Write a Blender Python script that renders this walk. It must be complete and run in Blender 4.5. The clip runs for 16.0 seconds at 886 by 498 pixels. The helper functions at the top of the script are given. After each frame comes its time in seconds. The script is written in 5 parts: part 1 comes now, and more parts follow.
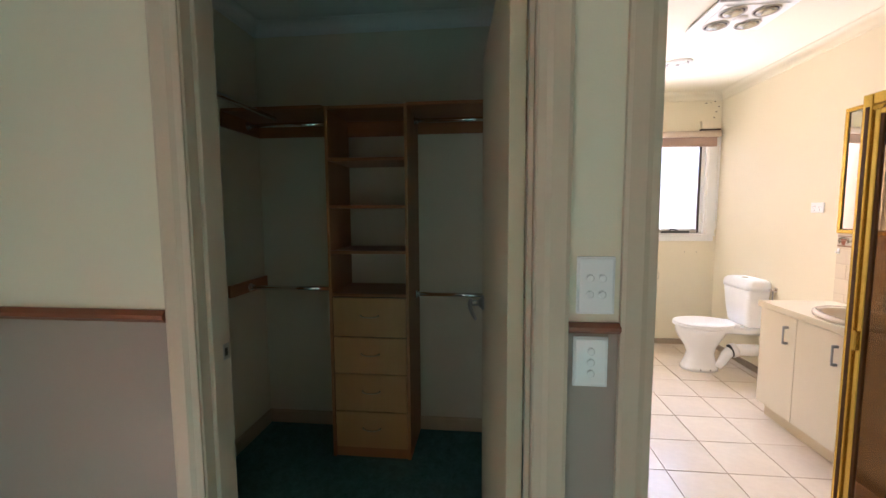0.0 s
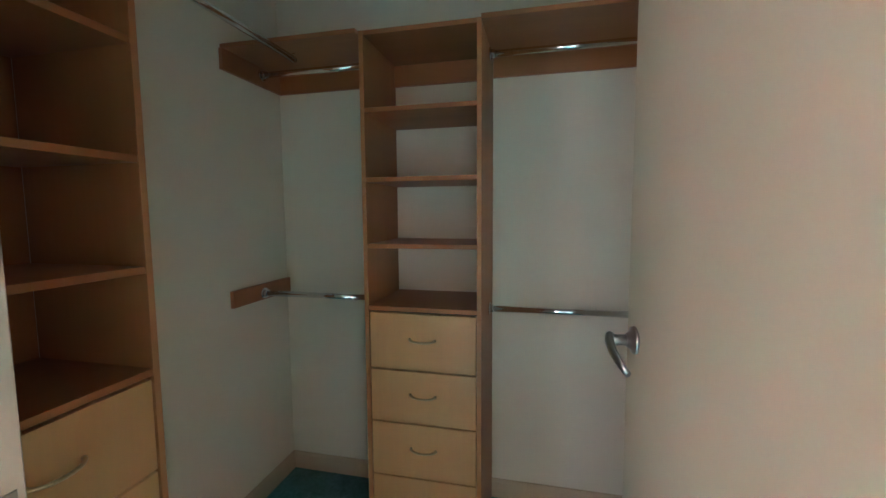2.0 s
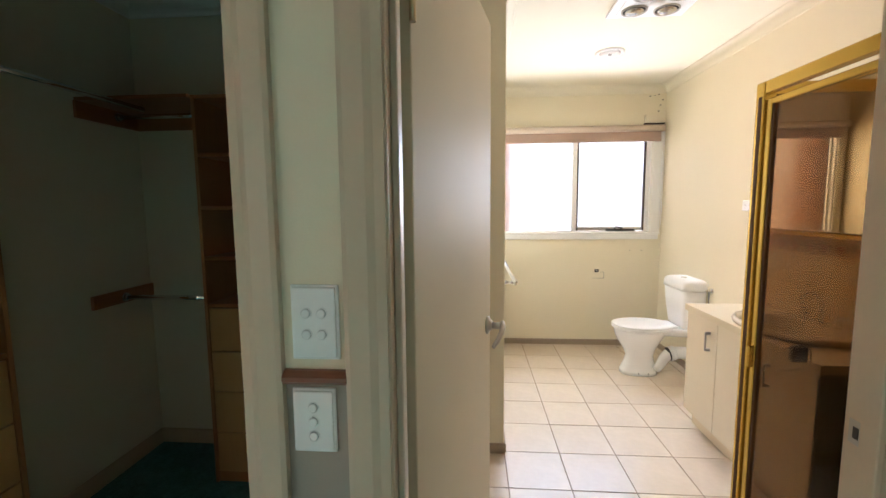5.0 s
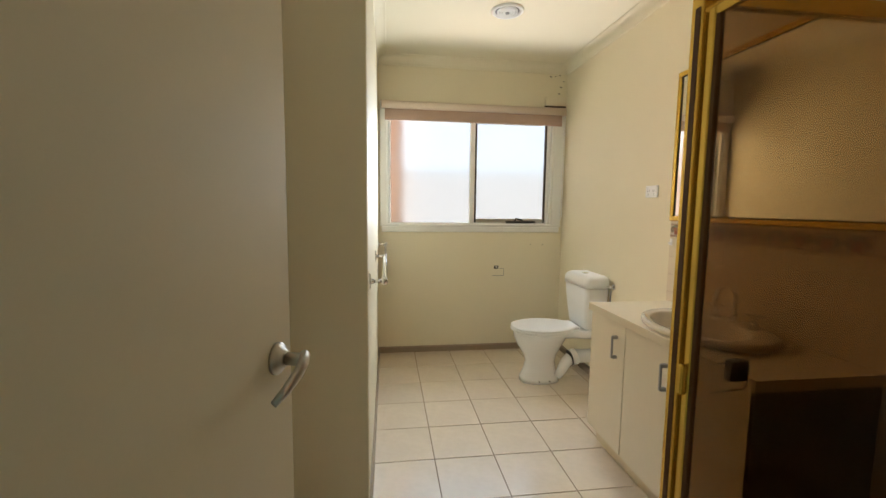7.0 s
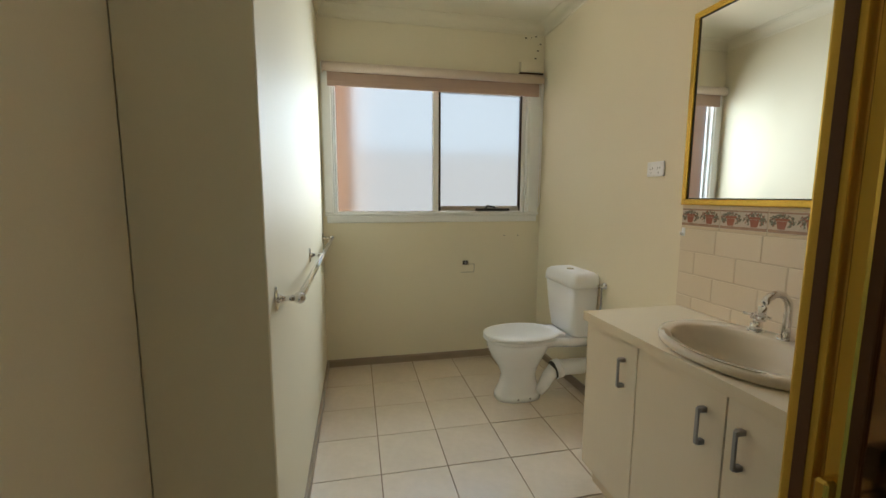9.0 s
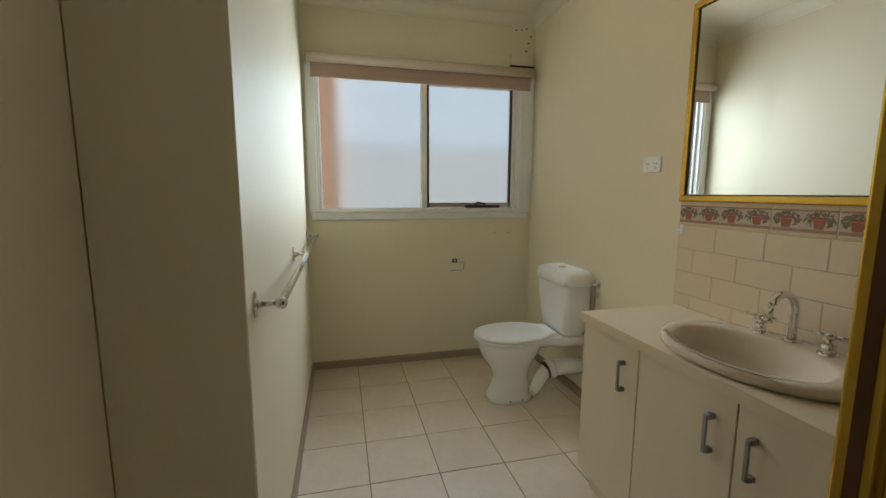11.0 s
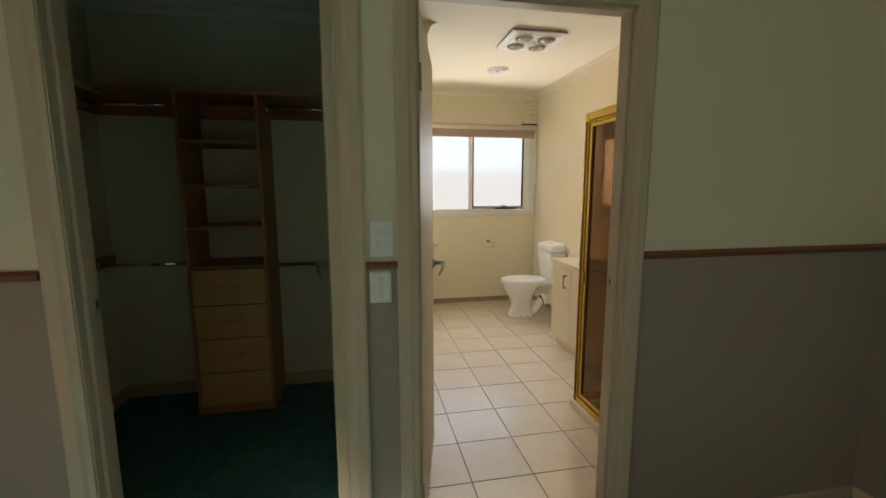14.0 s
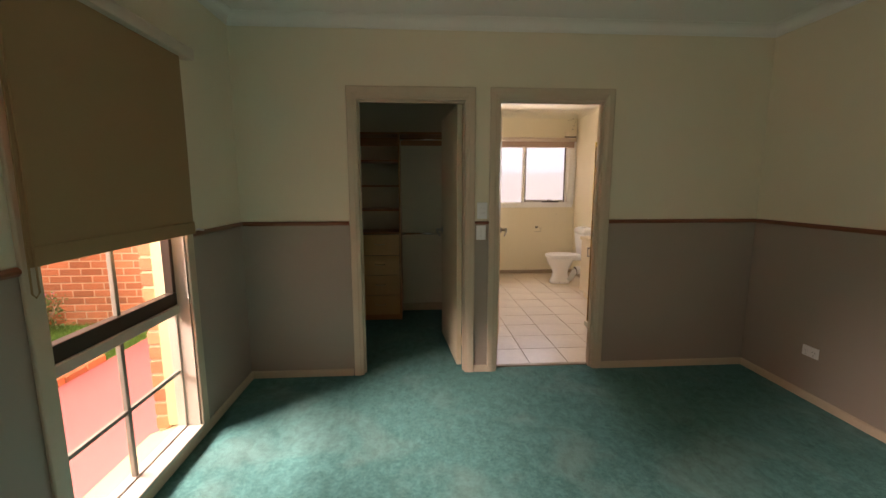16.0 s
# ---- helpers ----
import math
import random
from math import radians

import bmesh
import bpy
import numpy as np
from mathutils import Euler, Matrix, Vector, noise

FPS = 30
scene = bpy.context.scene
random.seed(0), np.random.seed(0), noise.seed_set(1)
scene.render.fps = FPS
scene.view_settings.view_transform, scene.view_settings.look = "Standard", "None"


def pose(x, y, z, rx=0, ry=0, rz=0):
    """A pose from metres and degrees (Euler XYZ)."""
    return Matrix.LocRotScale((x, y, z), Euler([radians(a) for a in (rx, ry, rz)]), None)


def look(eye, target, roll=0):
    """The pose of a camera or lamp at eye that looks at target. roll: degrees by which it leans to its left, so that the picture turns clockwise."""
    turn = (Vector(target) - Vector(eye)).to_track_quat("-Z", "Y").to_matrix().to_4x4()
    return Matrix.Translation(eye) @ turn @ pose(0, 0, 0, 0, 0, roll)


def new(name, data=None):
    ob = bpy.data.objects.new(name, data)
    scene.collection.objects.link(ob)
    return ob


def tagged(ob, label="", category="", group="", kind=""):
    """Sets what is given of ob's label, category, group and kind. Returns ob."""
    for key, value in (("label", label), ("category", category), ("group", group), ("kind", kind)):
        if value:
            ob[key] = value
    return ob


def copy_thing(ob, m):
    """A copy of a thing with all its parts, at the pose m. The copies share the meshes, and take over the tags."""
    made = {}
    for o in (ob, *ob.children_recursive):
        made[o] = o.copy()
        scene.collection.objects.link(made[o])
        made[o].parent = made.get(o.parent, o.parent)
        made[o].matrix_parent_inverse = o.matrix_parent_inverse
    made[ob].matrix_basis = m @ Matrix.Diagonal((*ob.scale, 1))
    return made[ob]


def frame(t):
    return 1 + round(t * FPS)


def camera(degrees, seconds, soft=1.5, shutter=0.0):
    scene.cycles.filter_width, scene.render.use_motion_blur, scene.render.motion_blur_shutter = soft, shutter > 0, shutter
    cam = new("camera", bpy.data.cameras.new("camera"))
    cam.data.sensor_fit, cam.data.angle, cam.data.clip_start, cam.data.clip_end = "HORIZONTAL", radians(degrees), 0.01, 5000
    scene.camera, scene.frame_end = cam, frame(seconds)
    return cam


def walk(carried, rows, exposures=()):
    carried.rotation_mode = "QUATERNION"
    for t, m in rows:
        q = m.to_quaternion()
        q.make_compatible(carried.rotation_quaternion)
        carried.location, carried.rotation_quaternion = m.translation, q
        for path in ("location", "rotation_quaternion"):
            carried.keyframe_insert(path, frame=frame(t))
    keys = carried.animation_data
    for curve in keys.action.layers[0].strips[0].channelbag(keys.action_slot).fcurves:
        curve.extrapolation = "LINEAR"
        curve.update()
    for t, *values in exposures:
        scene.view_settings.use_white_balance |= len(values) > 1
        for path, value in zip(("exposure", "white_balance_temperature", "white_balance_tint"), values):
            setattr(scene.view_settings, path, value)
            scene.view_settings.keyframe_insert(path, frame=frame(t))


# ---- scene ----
cam = camera(93.7, 16.0)
PATH = [
    (0, (0.129, 0.131, 1.413), (-0.085, 2.111, 1.234), -0.3),
    (0.5, (0.052, 0.362, 1.4), (-0.226, 2.334, 1.219), -0.3),
    (1, (-0.011, 0.616, 1.361), (-0.341, 2.581, 1.187), -0.3),
    (1.5, (-0.061, 0.806, 1.335), (-0.463, 2.757, 1.158), -0.4),
    (2, (-0.093, 0.873, 1.319), (-0.551, 2.812, 1.142), -0.4),
    (2.5, (-0.094, 0.87, 1.325), (-0.595, 2.798, 1.142), -0.4),
    (3, (-0.028, 0.74, 1.356), (-0.548, 2.662, 1.163), -0.4),
    (3.5, (0.088, 0.49, 1.401), (-0.415, 2.416, 1.208), -0.5),
    (4, (0.235, 0.344, 1.447), (-0.195, 2.287, 1.248), -0.5),
    (4.5, (0.452, 0.334, 1.446), (0.146, 2.3, 1.244), -0.5),
    (5, (0.606, 0.386, 1.44), (0.455, 2.37, 1.236), -0.5),
    (7.5, (0.894, 1.159, 1.305), (1.211, 3.123, 1.101), 0.6),
    (8, (0.943, 1.302, 1.303), (1.295, 3.258, 1.074), 0.3),
    (10.5, (1.034, 1.718, 1.278), (1.496, 3.646, 1.016), 0.3),
    (11, (1.004, 1.636, 1.291), (1.478, 3.561, 1.023), 0.2),
    (11.5, (0.925, 1.398, 1.31), (1.413, 3.32, 1.05), 0.3),
    (12, (0.822, 1.08, 1.341), (1.306, 3.003, 1.082), 0.3),
    (12.5, (0.742, 0.746, 1.374), (1.226, 2.67, 1.117), 0.2),
    (13, (0.644, 0.393, 1.417), (1.104, 2.32, 1.148), -0.4),
    (13.5, (0.458, 0.026, 1.408), (0.884, 1.96, 1.13), -0.2),
    (14, (0.296, -0.354, 1.413), (0.668, 1.591, 1.134), -0.1),
    (14.5, (0.123, -0.781, 1.422), (0.436, 1.175, 1.139), 0.1),
    (15, (-0.003, -1.206, 1.407), (0.239, 0.758, 1.118), 0.1),
    (15.5, (-0.06, -1.625, 1.425), (0.12, 0.345, 1.127), -0.0),
    (16, (-0.135, -2.043, 1.433), (-0.008, -0.069, 1.137), -0.1),
]
walk(cam, [(t, look(eye, target, roll)) for t, eye, target, roll in PATH], exposures=[
    (0.0, 0.78, 5650, 23), (0.5, 1.25, 5600, 29), (1.0, 1.85, 5600, 29), (1.5, 2.35, 5350, 33), (2.0, 2.7, 5350, 34), (2.5, 2.65, 5400, 34), (3.5, 2.05, 5150, 28), (4.0, 1.3, 5150, 26), (4.5, 0.95, 5550, 20), (5.0, 0.6, 5700, 15), (7.5, -0.28, 6100, 5), (8.0, -0.38, 6000, 4),
    (10.5, -1.02, 5750, 1), (11.5, -0.8, 5800, 1), (12.0, -0.5, 5950, 2), (13.0, -0.45, 6250, 5), (14.0, -0.25, 6350, 9), (15.0, -0.05, 6550, 14), (16.0, -0.2, 7050, 26)])

# ---- world, sun, large lights ----
def make_world():
    w = bpy.data.worlds.new("sky")
    scene.world = w
    w.use_nodes = True
    nt = w.node_tree
    sky = nt.nodes.new("ShaderNodeTexSky")
    sky.sky_type = "NISHITA"
    sky.sun_disc = False
    sky.sun_elevation, sky.sun_rotation = radians(56), radians(153)
    sky.air_density, sky.dust_density = 1.2, 3.0
    nt.links.new(sky.outputs[0], nt.nodes["Background"].inputs[0])
    nt.nodes["Background"].inputs[1].default_value = 0.12


make_world()


def make_sun():
    d = bpy.data.lights.new("sun", "SUN")
    d.energy, d.angle, d.color = 3.3, radians(8), (1.0, 0.95, 0.87)
    ob = new("sun", d)
    ob.matrix_basis = look((3.0, -6.0, 10.0), (0, 0, 0))


make_sun()


def window_light(name, eye, target, sx, sy, watts, color):
    d = bpy.data.lights.new(name, "AREA")
    d.shape, d.size, d.size_y, d.energy, d.color = "RECTANGLE", sx, sy, watts, color
    ob = new(name, d)
    ob.matrix_basis = look(eye, target)
    return ob


# daylight at the openings: sky, sunlit yard and sunlit brick wing at the bathroom window; sky at the bedroom's west
# window; fill light through an added, unseen one
window_light("bathroom_sky_light", (1.79, 4.99, 2.03), (1.79, 4.0, 1.84), 1.58, 0.76, 72, (0.87, 0.935, 1.0))
window_light("bathroom_yard_light", (1.79, 5.05, 1.28), (1.79, 4.0, 1.28), 1.58, 0.74, 54, (0.98, 0.95, 0.93))
window_light("brick_wing_bounce_light", (0.72, 5.50, 1.50), (1.45, 4.5, 1.4), 0.60, 2.0, 58, (1.0, 0.52, 0.27))
window_light("bedroom_sky_light", (-7.5, -1.2, 5.1), (-1.0, -0.1, 0.3), 7.0, 3.0, 8300, (1.0, 0.90, 0.795))
# unseen fill lamp, added to brighten the bedroom
window_light("bedroom_added_fill_light", (-1.80, -2.00, 1.45), (0.6, -0.4, 0.9), 1.2, 1.5, 11, (1.0, 0.88, 0.76))

# ---- materials ----
def mat(name, color, rough=0.5, metal=0.0, var=0.06, scale=6.0, bump=0.0, bump_scale=120.0, fine=0.04, coat=0.0, sheen=0.0, rand=0.0, spec=0.5):
    """A painted, stone-like or metal surface: colour varied at two scales, with fine relief."""
    m = bpy.data.materials.new(name)
    m.use_nodes = True
    nt = m.node_tree
    b = nt.nodes["Principled BSDF"]
    b.inputs["Roughness"].default_value = rough
    b.inputs["Metallic"].default_value = metal
    b.inputs["Coat Weight"].default_value = coat
    b.inputs["Sheen Weight"].default_value = sheen
    b.inputs["Specular IOR Level"].default_value = spec
    tc = nt.nodes.new("ShaderNodeTexCoord")
    n1, n2 = nt.nodes.new("ShaderNodeTexNoise"), nt.nodes.new("ShaderNodeTexNoise")
    n1.inputs["Scale"].default_value, n1.inputs["Detail"].default_value = scale, 4
    n2.inputs["Scale"].default_value, n2.inputs["Detail"].default_value = bump_scale, 3
    for n in (n1, n2):
        nt.links.new(tc.outputs["Object"], n.inputs["Vector"])
    mix1 = nt.nodes.new("ShaderNodeMix")
    mix1.data_type = "RGBA"
    mix1.inputs[6].default_value = (*[max(0, c * (1 - var)) for c in color], 1)
    mix1.inputs[7].default_value = (*[min(1, c * (1 + var)) for c in color], 1)
    nt.links.new(n1.outputs["Fac"], mix1.inputs[0])
    hsv = nt.nodes.new("ShaderNodeHueSaturation")
    mr = nt.nodes.new("ShaderNodeMapRange")
    mr.inputs[3].default_value, mr.inputs[4].default_value = 1 - fine, 1 + fine
    nt.links.new(n2.outputs["Fac"], mr.inputs[0])
    last = mr.outputs[0]
    if rand:
        oi = nt.nodes.new("ShaderNodeObjectInfo")
        mr2 = nt.nodes.new("ShaderNodeMapRange")
        mr2.inputs[3].default_value, mr2.inputs[4].default_value = 1 - rand, 1 + rand
        nt.links.new(oi.outputs["Random"], mr2.inputs[0])
        mul = nt.nodes.new("ShaderNodeMath")
        mul.operation = "MULTIPLY"
        nt.links.new(mr.outputs[0], mul.inputs[0])
        nt.links.new(mr2.outputs[0], mul.inputs[1])
        last = mul.outputs[0]
    nt.links.new(mix1.outputs[2], hsv.inputs["Color"])
    nt.links.new(last, hsv.inputs["Value"])
    nt.links.new(hsv.outputs[0], b.inputs["Base Color"])
    mr3 = nt.nodes.new("ShaderNodeMapRange")
    mr3.inputs[3].default_value, mr3.inputs[4].default_value = max(0.02, rough * 0.97), min(1, rough * 1.03)
    nt.links.new(n1.outputs["Fac"], mr3.inputs[0])
    nt.links.new(mr3.outputs[0], b.inputs["Roughness"])
    if bump:
        bp = nt.nodes.new("ShaderNodeBump")
        bp.inputs["Strength"].default_value, bp.inputs["Distance"].default_value = bump, 0.004
        nt.links.new(n2.outputs["Fac"], bp.inputs["Height"])
        nt.links.new(bp.outputs[0], b.inputs["Normal"])
    return m


def wood(name, light, dark, rough=0.4, axis=2, scale=14.0, stretch=0.06, coat=0.0):
    """Wood or wood-print board, grain along one axis."""
    m = bpy.data.materials.new(name)
    m.use_nodes = True
    nt = m.node_tree
    b = nt.nodes["Principled BSDF"]
    b.inputs["Roughness"].default_value = rough
    b.inputs["Coat Weight"].default_value = coat
    tc, mp = nt.nodes.new("ShaderNodeTexCoord"), nt.nodes.new("ShaderNodeMapping")
    s = [1.0, 1.0, 1.0]
    s[axis] = stretch
    mp.inputs["Scale"].default_value = s
    nt.links.new(tc.outputs["Object"], mp.inputs[0])
    n1, n2 = nt.nodes.new("ShaderNodeTexNoise"), nt.nodes.new("ShaderNodeTexNoise")
    n1.inputs["Scale"].default_value, n1.inputs["Detail"].default_value, n1.inputs["Distortion"].default_value = scale, 5, 0.6
    n2.inputs["Scale"].default_value, n2.inputs["Detail"].default_value = scale * 11, 2
    for n in (n1, n2):
        nt.links.new(mp.outputs[0], n.inputs["Vector"])
    mx = nt.nodes.new("ShaderNodeMath")
    mx.operation = "MULTIPLY_ADD"
    mx.inputs[1].default_value, mx.inputs[2].default_value = 0.35, 0.0
    nt.links.new(n2.outputs["Fac"], mx.inputs[0])
    ad = nt.nodes.new("ShaderNodeMath")
    ad.operation = "MULTIPLY_ADD"
    ad.inputs[1].default_value = 0.75
    nt.links.new(n1.outputs["Fac"], ad.inputs[0])
    nt.links.new(mx.outputs[0], ad.inputs[2])
    mix = nt.nodes.new("ShaderNodeMix")
    mix.data_type = "RGBA"
    mix.inputs[6].default_value, mix.inputs[7].default_value = (*dark, 1), (*light, 1)
    nt.links.new(ad.outputs[0], mix.inputs[0])
    nt.links.new(mix.outputs[2], b.inputs["Base Color"])
    bp = nt.nodes.new("ShaderNodeBump")
    bp.inputs["Strength"].default_value, bp.inputs["Distance"].default_value = 0.08, 0.002
    nt.links.new(n2.outputs["Fac"], bp.inputs["Height"])
    nt.links.new(bp.outputs[0], b.inputs["Normal"])
    return m


def carpet_material():
    m = bpy.data.materials.new("carpet_pile")
    m.use_nodes = True
    nt = m.node_tree
    b = nt.nodes["Principled BSDF"]
    b.inputs["Roughness"].default_value, b.inputs["Sheen Weight"].default_value = 0.95, 0.25
    b.inputs["Sheen Tint"].default_value = (0.5, 0.9, 0.85, 1)
    b.inputs["Specular IOR Level"].default_value = 0.1
    tc = nt.nodes.new("ShaderNodeTexCoord")
    noises = []
    for sc, det, dist in ((2.2, 6, 0.5), (48, 4, 0.2), (240, 2, 0), (24, 4, 0.3)):
        n = nt.nodes.new("ShaderNodeTexNoise")
        n.inputs["Scale"].default_value, n.inputs["Detail"].default_value, n.inputs["Distortion"].default_value = sc, det, dist
        nt.links.new(tc.outputs["Object"], n.inputs["Vector"])
        if sc == 24:
            lay = nt.nodes.new("ShaderNodeMapping")      # streaks in the lie of the pile
            lay.inputs["Scale"].default_value = (0.75, 0.5, 1.0)
            nt.links.new(tc.outputs["Object"], lay.inputs[0])
            nt.links.new(lay.outputs[0], n.inputs["Vector"])
        noises.append(n)
    ramp = nt.nodes.new("ShaderNodeValToRGB")
    e = ramp.color_ramp.elements
    e[0].position, e[0].color = 0.28, (0.044, 0.143, 0.140, 1)
    e[1].position, e[1].color = 0.75, (0.090, 0.238, 0.226, 1)
    nt.links.new(noises[1].outputs["Fac"], ramp.inputs[0])
    # worn, paler patches
    stain = nt.nodes.new("ShaderNodeMapRange")
    stain.inputs[1].default_value, stain.inputs[2].default_value = 0.50, 0.70
    stain.inputs[3].default_value, stain.inputs[4].default_value = 0.0, 0.48
    nt.links.new(noises[0].outputs["Fac"], stain.inputs[0])
    mix = nt.nodes.new("ShaderNodeMix")
    mix.data_type = "RGBA"
    mix.inputs[7].default_value = (0.185, 0.270, 0.250, 1)
    nt.links.new(stain.outputs[0], mix.inputs[0])
    nt.links.new(ramp.outputs[0], mix.inputs[6])
    hsv = nt.nodes.new("ShaderNodeHueSaturation")
    mr = nt.nodes.new("ShaderNodeMapRange")
    mr.inputs[3].default_value, mr.inputs[4].default_value = 0.45, 1.55
    nt.links.new(noises[2].outputs["Fac"], mr.inputs[0])
    # pile brushed this way and that
    brush, mul = nt.nodes.new("ShaderNodeMapRange"), nt.nodes.new("ShaderNodeMath")
    brush.inputs[1].default_value, brush.inputs[2].default_value = 0.34, 0.66
    brush.inputs[3].default_value, brush.inputs[4].default_value = 0.82, 1.16
    mul.operation = "MULTIPLY"
    nt.links.new(noises[3].outputs["Fac"], brush.inputs[0])
    nt.links.new(brush.outputs[0], mul.inputs[0])
    nt.links.new(mr.outputs[0], mul.inputs[1])
    nt.links.new(mul.outputs[0], hsv.inputs["Value"])
    nt.links.new(mix.outputs[2], hsv.inputs["Color"])
    nt.links.new(hsv.outputs[0], b.inputs["Base Color"])
    bp = nt.nodes.new("ShaderNodeBump")
    bp.inputs["Strength"].default_value, bp.inputs["Distance"].default_value = 0.9, 0.006
    nt.links.new(noises[2].outputs["Fac"], bp.inputs["Height"])
    nt.links.new(bp.outputs[0], b.inputs["Normal"])
    return m


def tinted_glass(name, tint, rough=0.0):
    """A thin clear pane: lets tinted light through, and mirrors a little at its surface."""
    m = bpy.data.materials.new(name)
    m.use_nodes = True
    nt = m.node_tree
    out = nt.nodes["Material Output"]
    nt.nodes.remove(nt.nodes["Principled BSDF"])
    tr, gl, mx, lw = (nt.nodes.new(n) for n in ("ShaderNodeBsdfTransparent", "ShaderNodeBsdfGlossy", "ShaderNodeMixShader", "ShaderNodeLayerWeight"))
    tr.inputs[0].default_value = (*tint, 1)
    gl.inputs["Roughness"].default_value = rough
    lw.inputs[0].default_value = 0.5
    pw, ma = nt.nodes.new("ShaderNodeMath"), nt.nodes.new("ShaderNodeMath")
    pw.operation, ma.operation = "POWER", "MULTIPLY_ADD"
    pw.inputs[1].default_value = 4.0
    ma.inputs[1].default_value, ma.inputs[2].default_value = 0.20, 0.012
    nt.links.new(lw.outputs["Facing"], pw.inputs[0])
    nt.links.new(pw.outputs[0], ma.inputs[0])
    nt.links.new(ma.outputs[0], mx.inputs[0])
    nt.links.new(tr.outputs[0], mx.inputs[1])
    nt.links.new(gl.outputs[0], mx.inputs[2])
    nt.links.new(mx.outputs[0], out.inputs[0])
    return m


def frosted_glass():
    m = bpy.data.materials.new("obscure_glass")
    m.use_nodes = True
    nt = m.node_tree
    b = nt.nodes["Principled BSDF"]
    b.inputs["Base Color"].default_value = (0.072, 0.070, 0.069, 1)
    b.inputs["Transmission Weight"].default_value = 1.0
    b.inputs["Roughness"].default_value = 0.52
    b.inputs["IOR"].default_value = 1.35
    n = nt.nodes.new("ShaderNodeTexNoise")
    n.inputs["Scale"].default_value = 180
    tc = nt.nodes.new("ShaderNodeTexCoord")
    nt.links.new(tc.outputs["Object"], n.inputs["Vector"])
    bp = nt.nodes.new("ShaderNodeBump")
    bp.inputs["Strength"].default_value, bp.inputs["Distance"].default_value = 0.25, 0.002
    nt.links.new(n.outputs["Fac"], bp.inputs["Height"])
    nt.links.new(bp.outputs[0], b.inputs["Normal"])
    return m


CREAM = mat("cream_wall_paint", (0.775, 0.705, 0.548), 0.72, var=0.045, scale=2.0, bump=0.10, bump_scale=240, fine=0.015, spec=0.3)
ENAMEL = mat("cream_bathroom_enamel", (0.77, 0.705, 0.53), 0.58, var=0.035, scale=2.0, bump=0.07, bump_scale=150, fine=0.012, spec=0.3)
GREY = mat("mauve_grey_wall_paint", (0.36, 0.298, 0.25), 0.45, var=0.05, scale=2.5, bump=0.10, bump_scale=240, fine=0.02)
CEIL = mat("white_ceiling_paint", (0.80, 0.79, 0.74), 0.85, var=0.02, scale=1.5, bump=0.08, bump_scale=200, fine=0.01)
CREAMCEIL = mat("cream_ceiling_paint", (0.77, 0.72, 0.57), 0.85, var=0.02, scale=1.5, bump=0.08, bump_scale=200, fine=0.01)
TRIM = mat("cream_gloss_trim_paint", (0.59, 0.48, 0.357), 0.38, var=0.05, scale=7, bump=0.05, bump_scale=90, fine=0.03)
DOOR = mat("cream_door_paint", (0.65, 0.57, 0.405), 0.6, var=0.05, scale=3, bump=0.04, bump_scale=160, fine=0.015, spec=0.25)
WHITE = mat("white_frame_paint", (0.80, 0.80, 0.77), 0.38, var=0.03, scale=8, bump=0.04, fine=0.02)
WINFRAME = mat("beige_window_paint", (0.50, 0.46, 0.39), 0.45, var=0.06, scale=8, bump=0.05, fine=0.03)
# bars painted darker than the frame: their shade against outdoors is in the colour
BARSHADE = mat("shaded_bar_paint", (0.25, 0.23, 0.19), 0.5, var=0.08, scale=9, bump=0.05, fine=0.03)
TAUPE = mat("taupe_timber_paint", (0.29, 0.225, 0.158), 0.45, var=0.10, scale=9, bump=0.06, fine=0.04)
CARPET = carpet_material()
DADO = wood("red_brown_dado_timber", (0.30, 0.105, 0.050), (0.13, 0.040, 0.020), 0.32, axis=0, scale=30, coat=0.2)
MAPLE = wood("maple_print_board", (0.52, 0.235, 0.085), (0.38, 0.155, 0.05), 0.42, axis=2, scale=10)
MAPLE_H = wood("maple_print_shelf_board", (0.44, 0.17, 0.055), (0.32, 0.115, 0.035), 0.42, axis=0, scale=10)
DRAWER = wood("maple_drawer_front", (0.66, 0.375, 0.155), (0.55, 0.29, 0.105), 0.38, axis=2, scale=9)
TILE = mat("beige_floor_tile_glaze", (0.73, 0.61, 0.46), 0.34, var=0.16, scale=4.5, bump=0.03, bump_scale=30, fine=0.06, rand=0.045, spec=0.6)
glaze = TILE.node_tree.nodes["Principled BSDF"].inputs
glaze["Coat Weight"].default_value, glaze["Coat Roughness"].default_value, glaze["Coat IOR"].default_value = 1.0, 0.19, 3.3
GROUT = mat("brown_grout", (0.19, 0.125, 0.08), 0.9, var=0.15, scale=20)
WTILE = mat("cream_wall_tile_glaze", (0.74, 0.65, 0.50), 0.16, var=0.03, scale=5, fine=0.02, rand=0.02)
WGROUT = mat("cream_grout", (0.60, 0.51, 0.38), 0.9, var=0.05)
BORDER = mat("pale_border_glaze", (0.60, 0.51, 0.40), 0.22, var=0.16, scale=38, fine=0.12, bump_scale=160)
BAND = mat("mottled_brown_band_glaze", (0.36, 0.235, 0.16), 0.25, var=0.30, scale=60, fine=0.15, bump_scale=220)
POT = mat("terracotta_print", (0.33, 0.125, 0.075), 0.25, var=0.22, scale=70, fine=0.1, bump_scale=260)
SPRIG = mat("grey_green_leaf_print", (0.17, 0.165, 0.115), 0.25, var=0.3, scale=50)
LAMINATE = mat("cream_laminate", (0.68, 0.61, 0.465), 0.30, var=0.02, scale=4, fine=0.01)
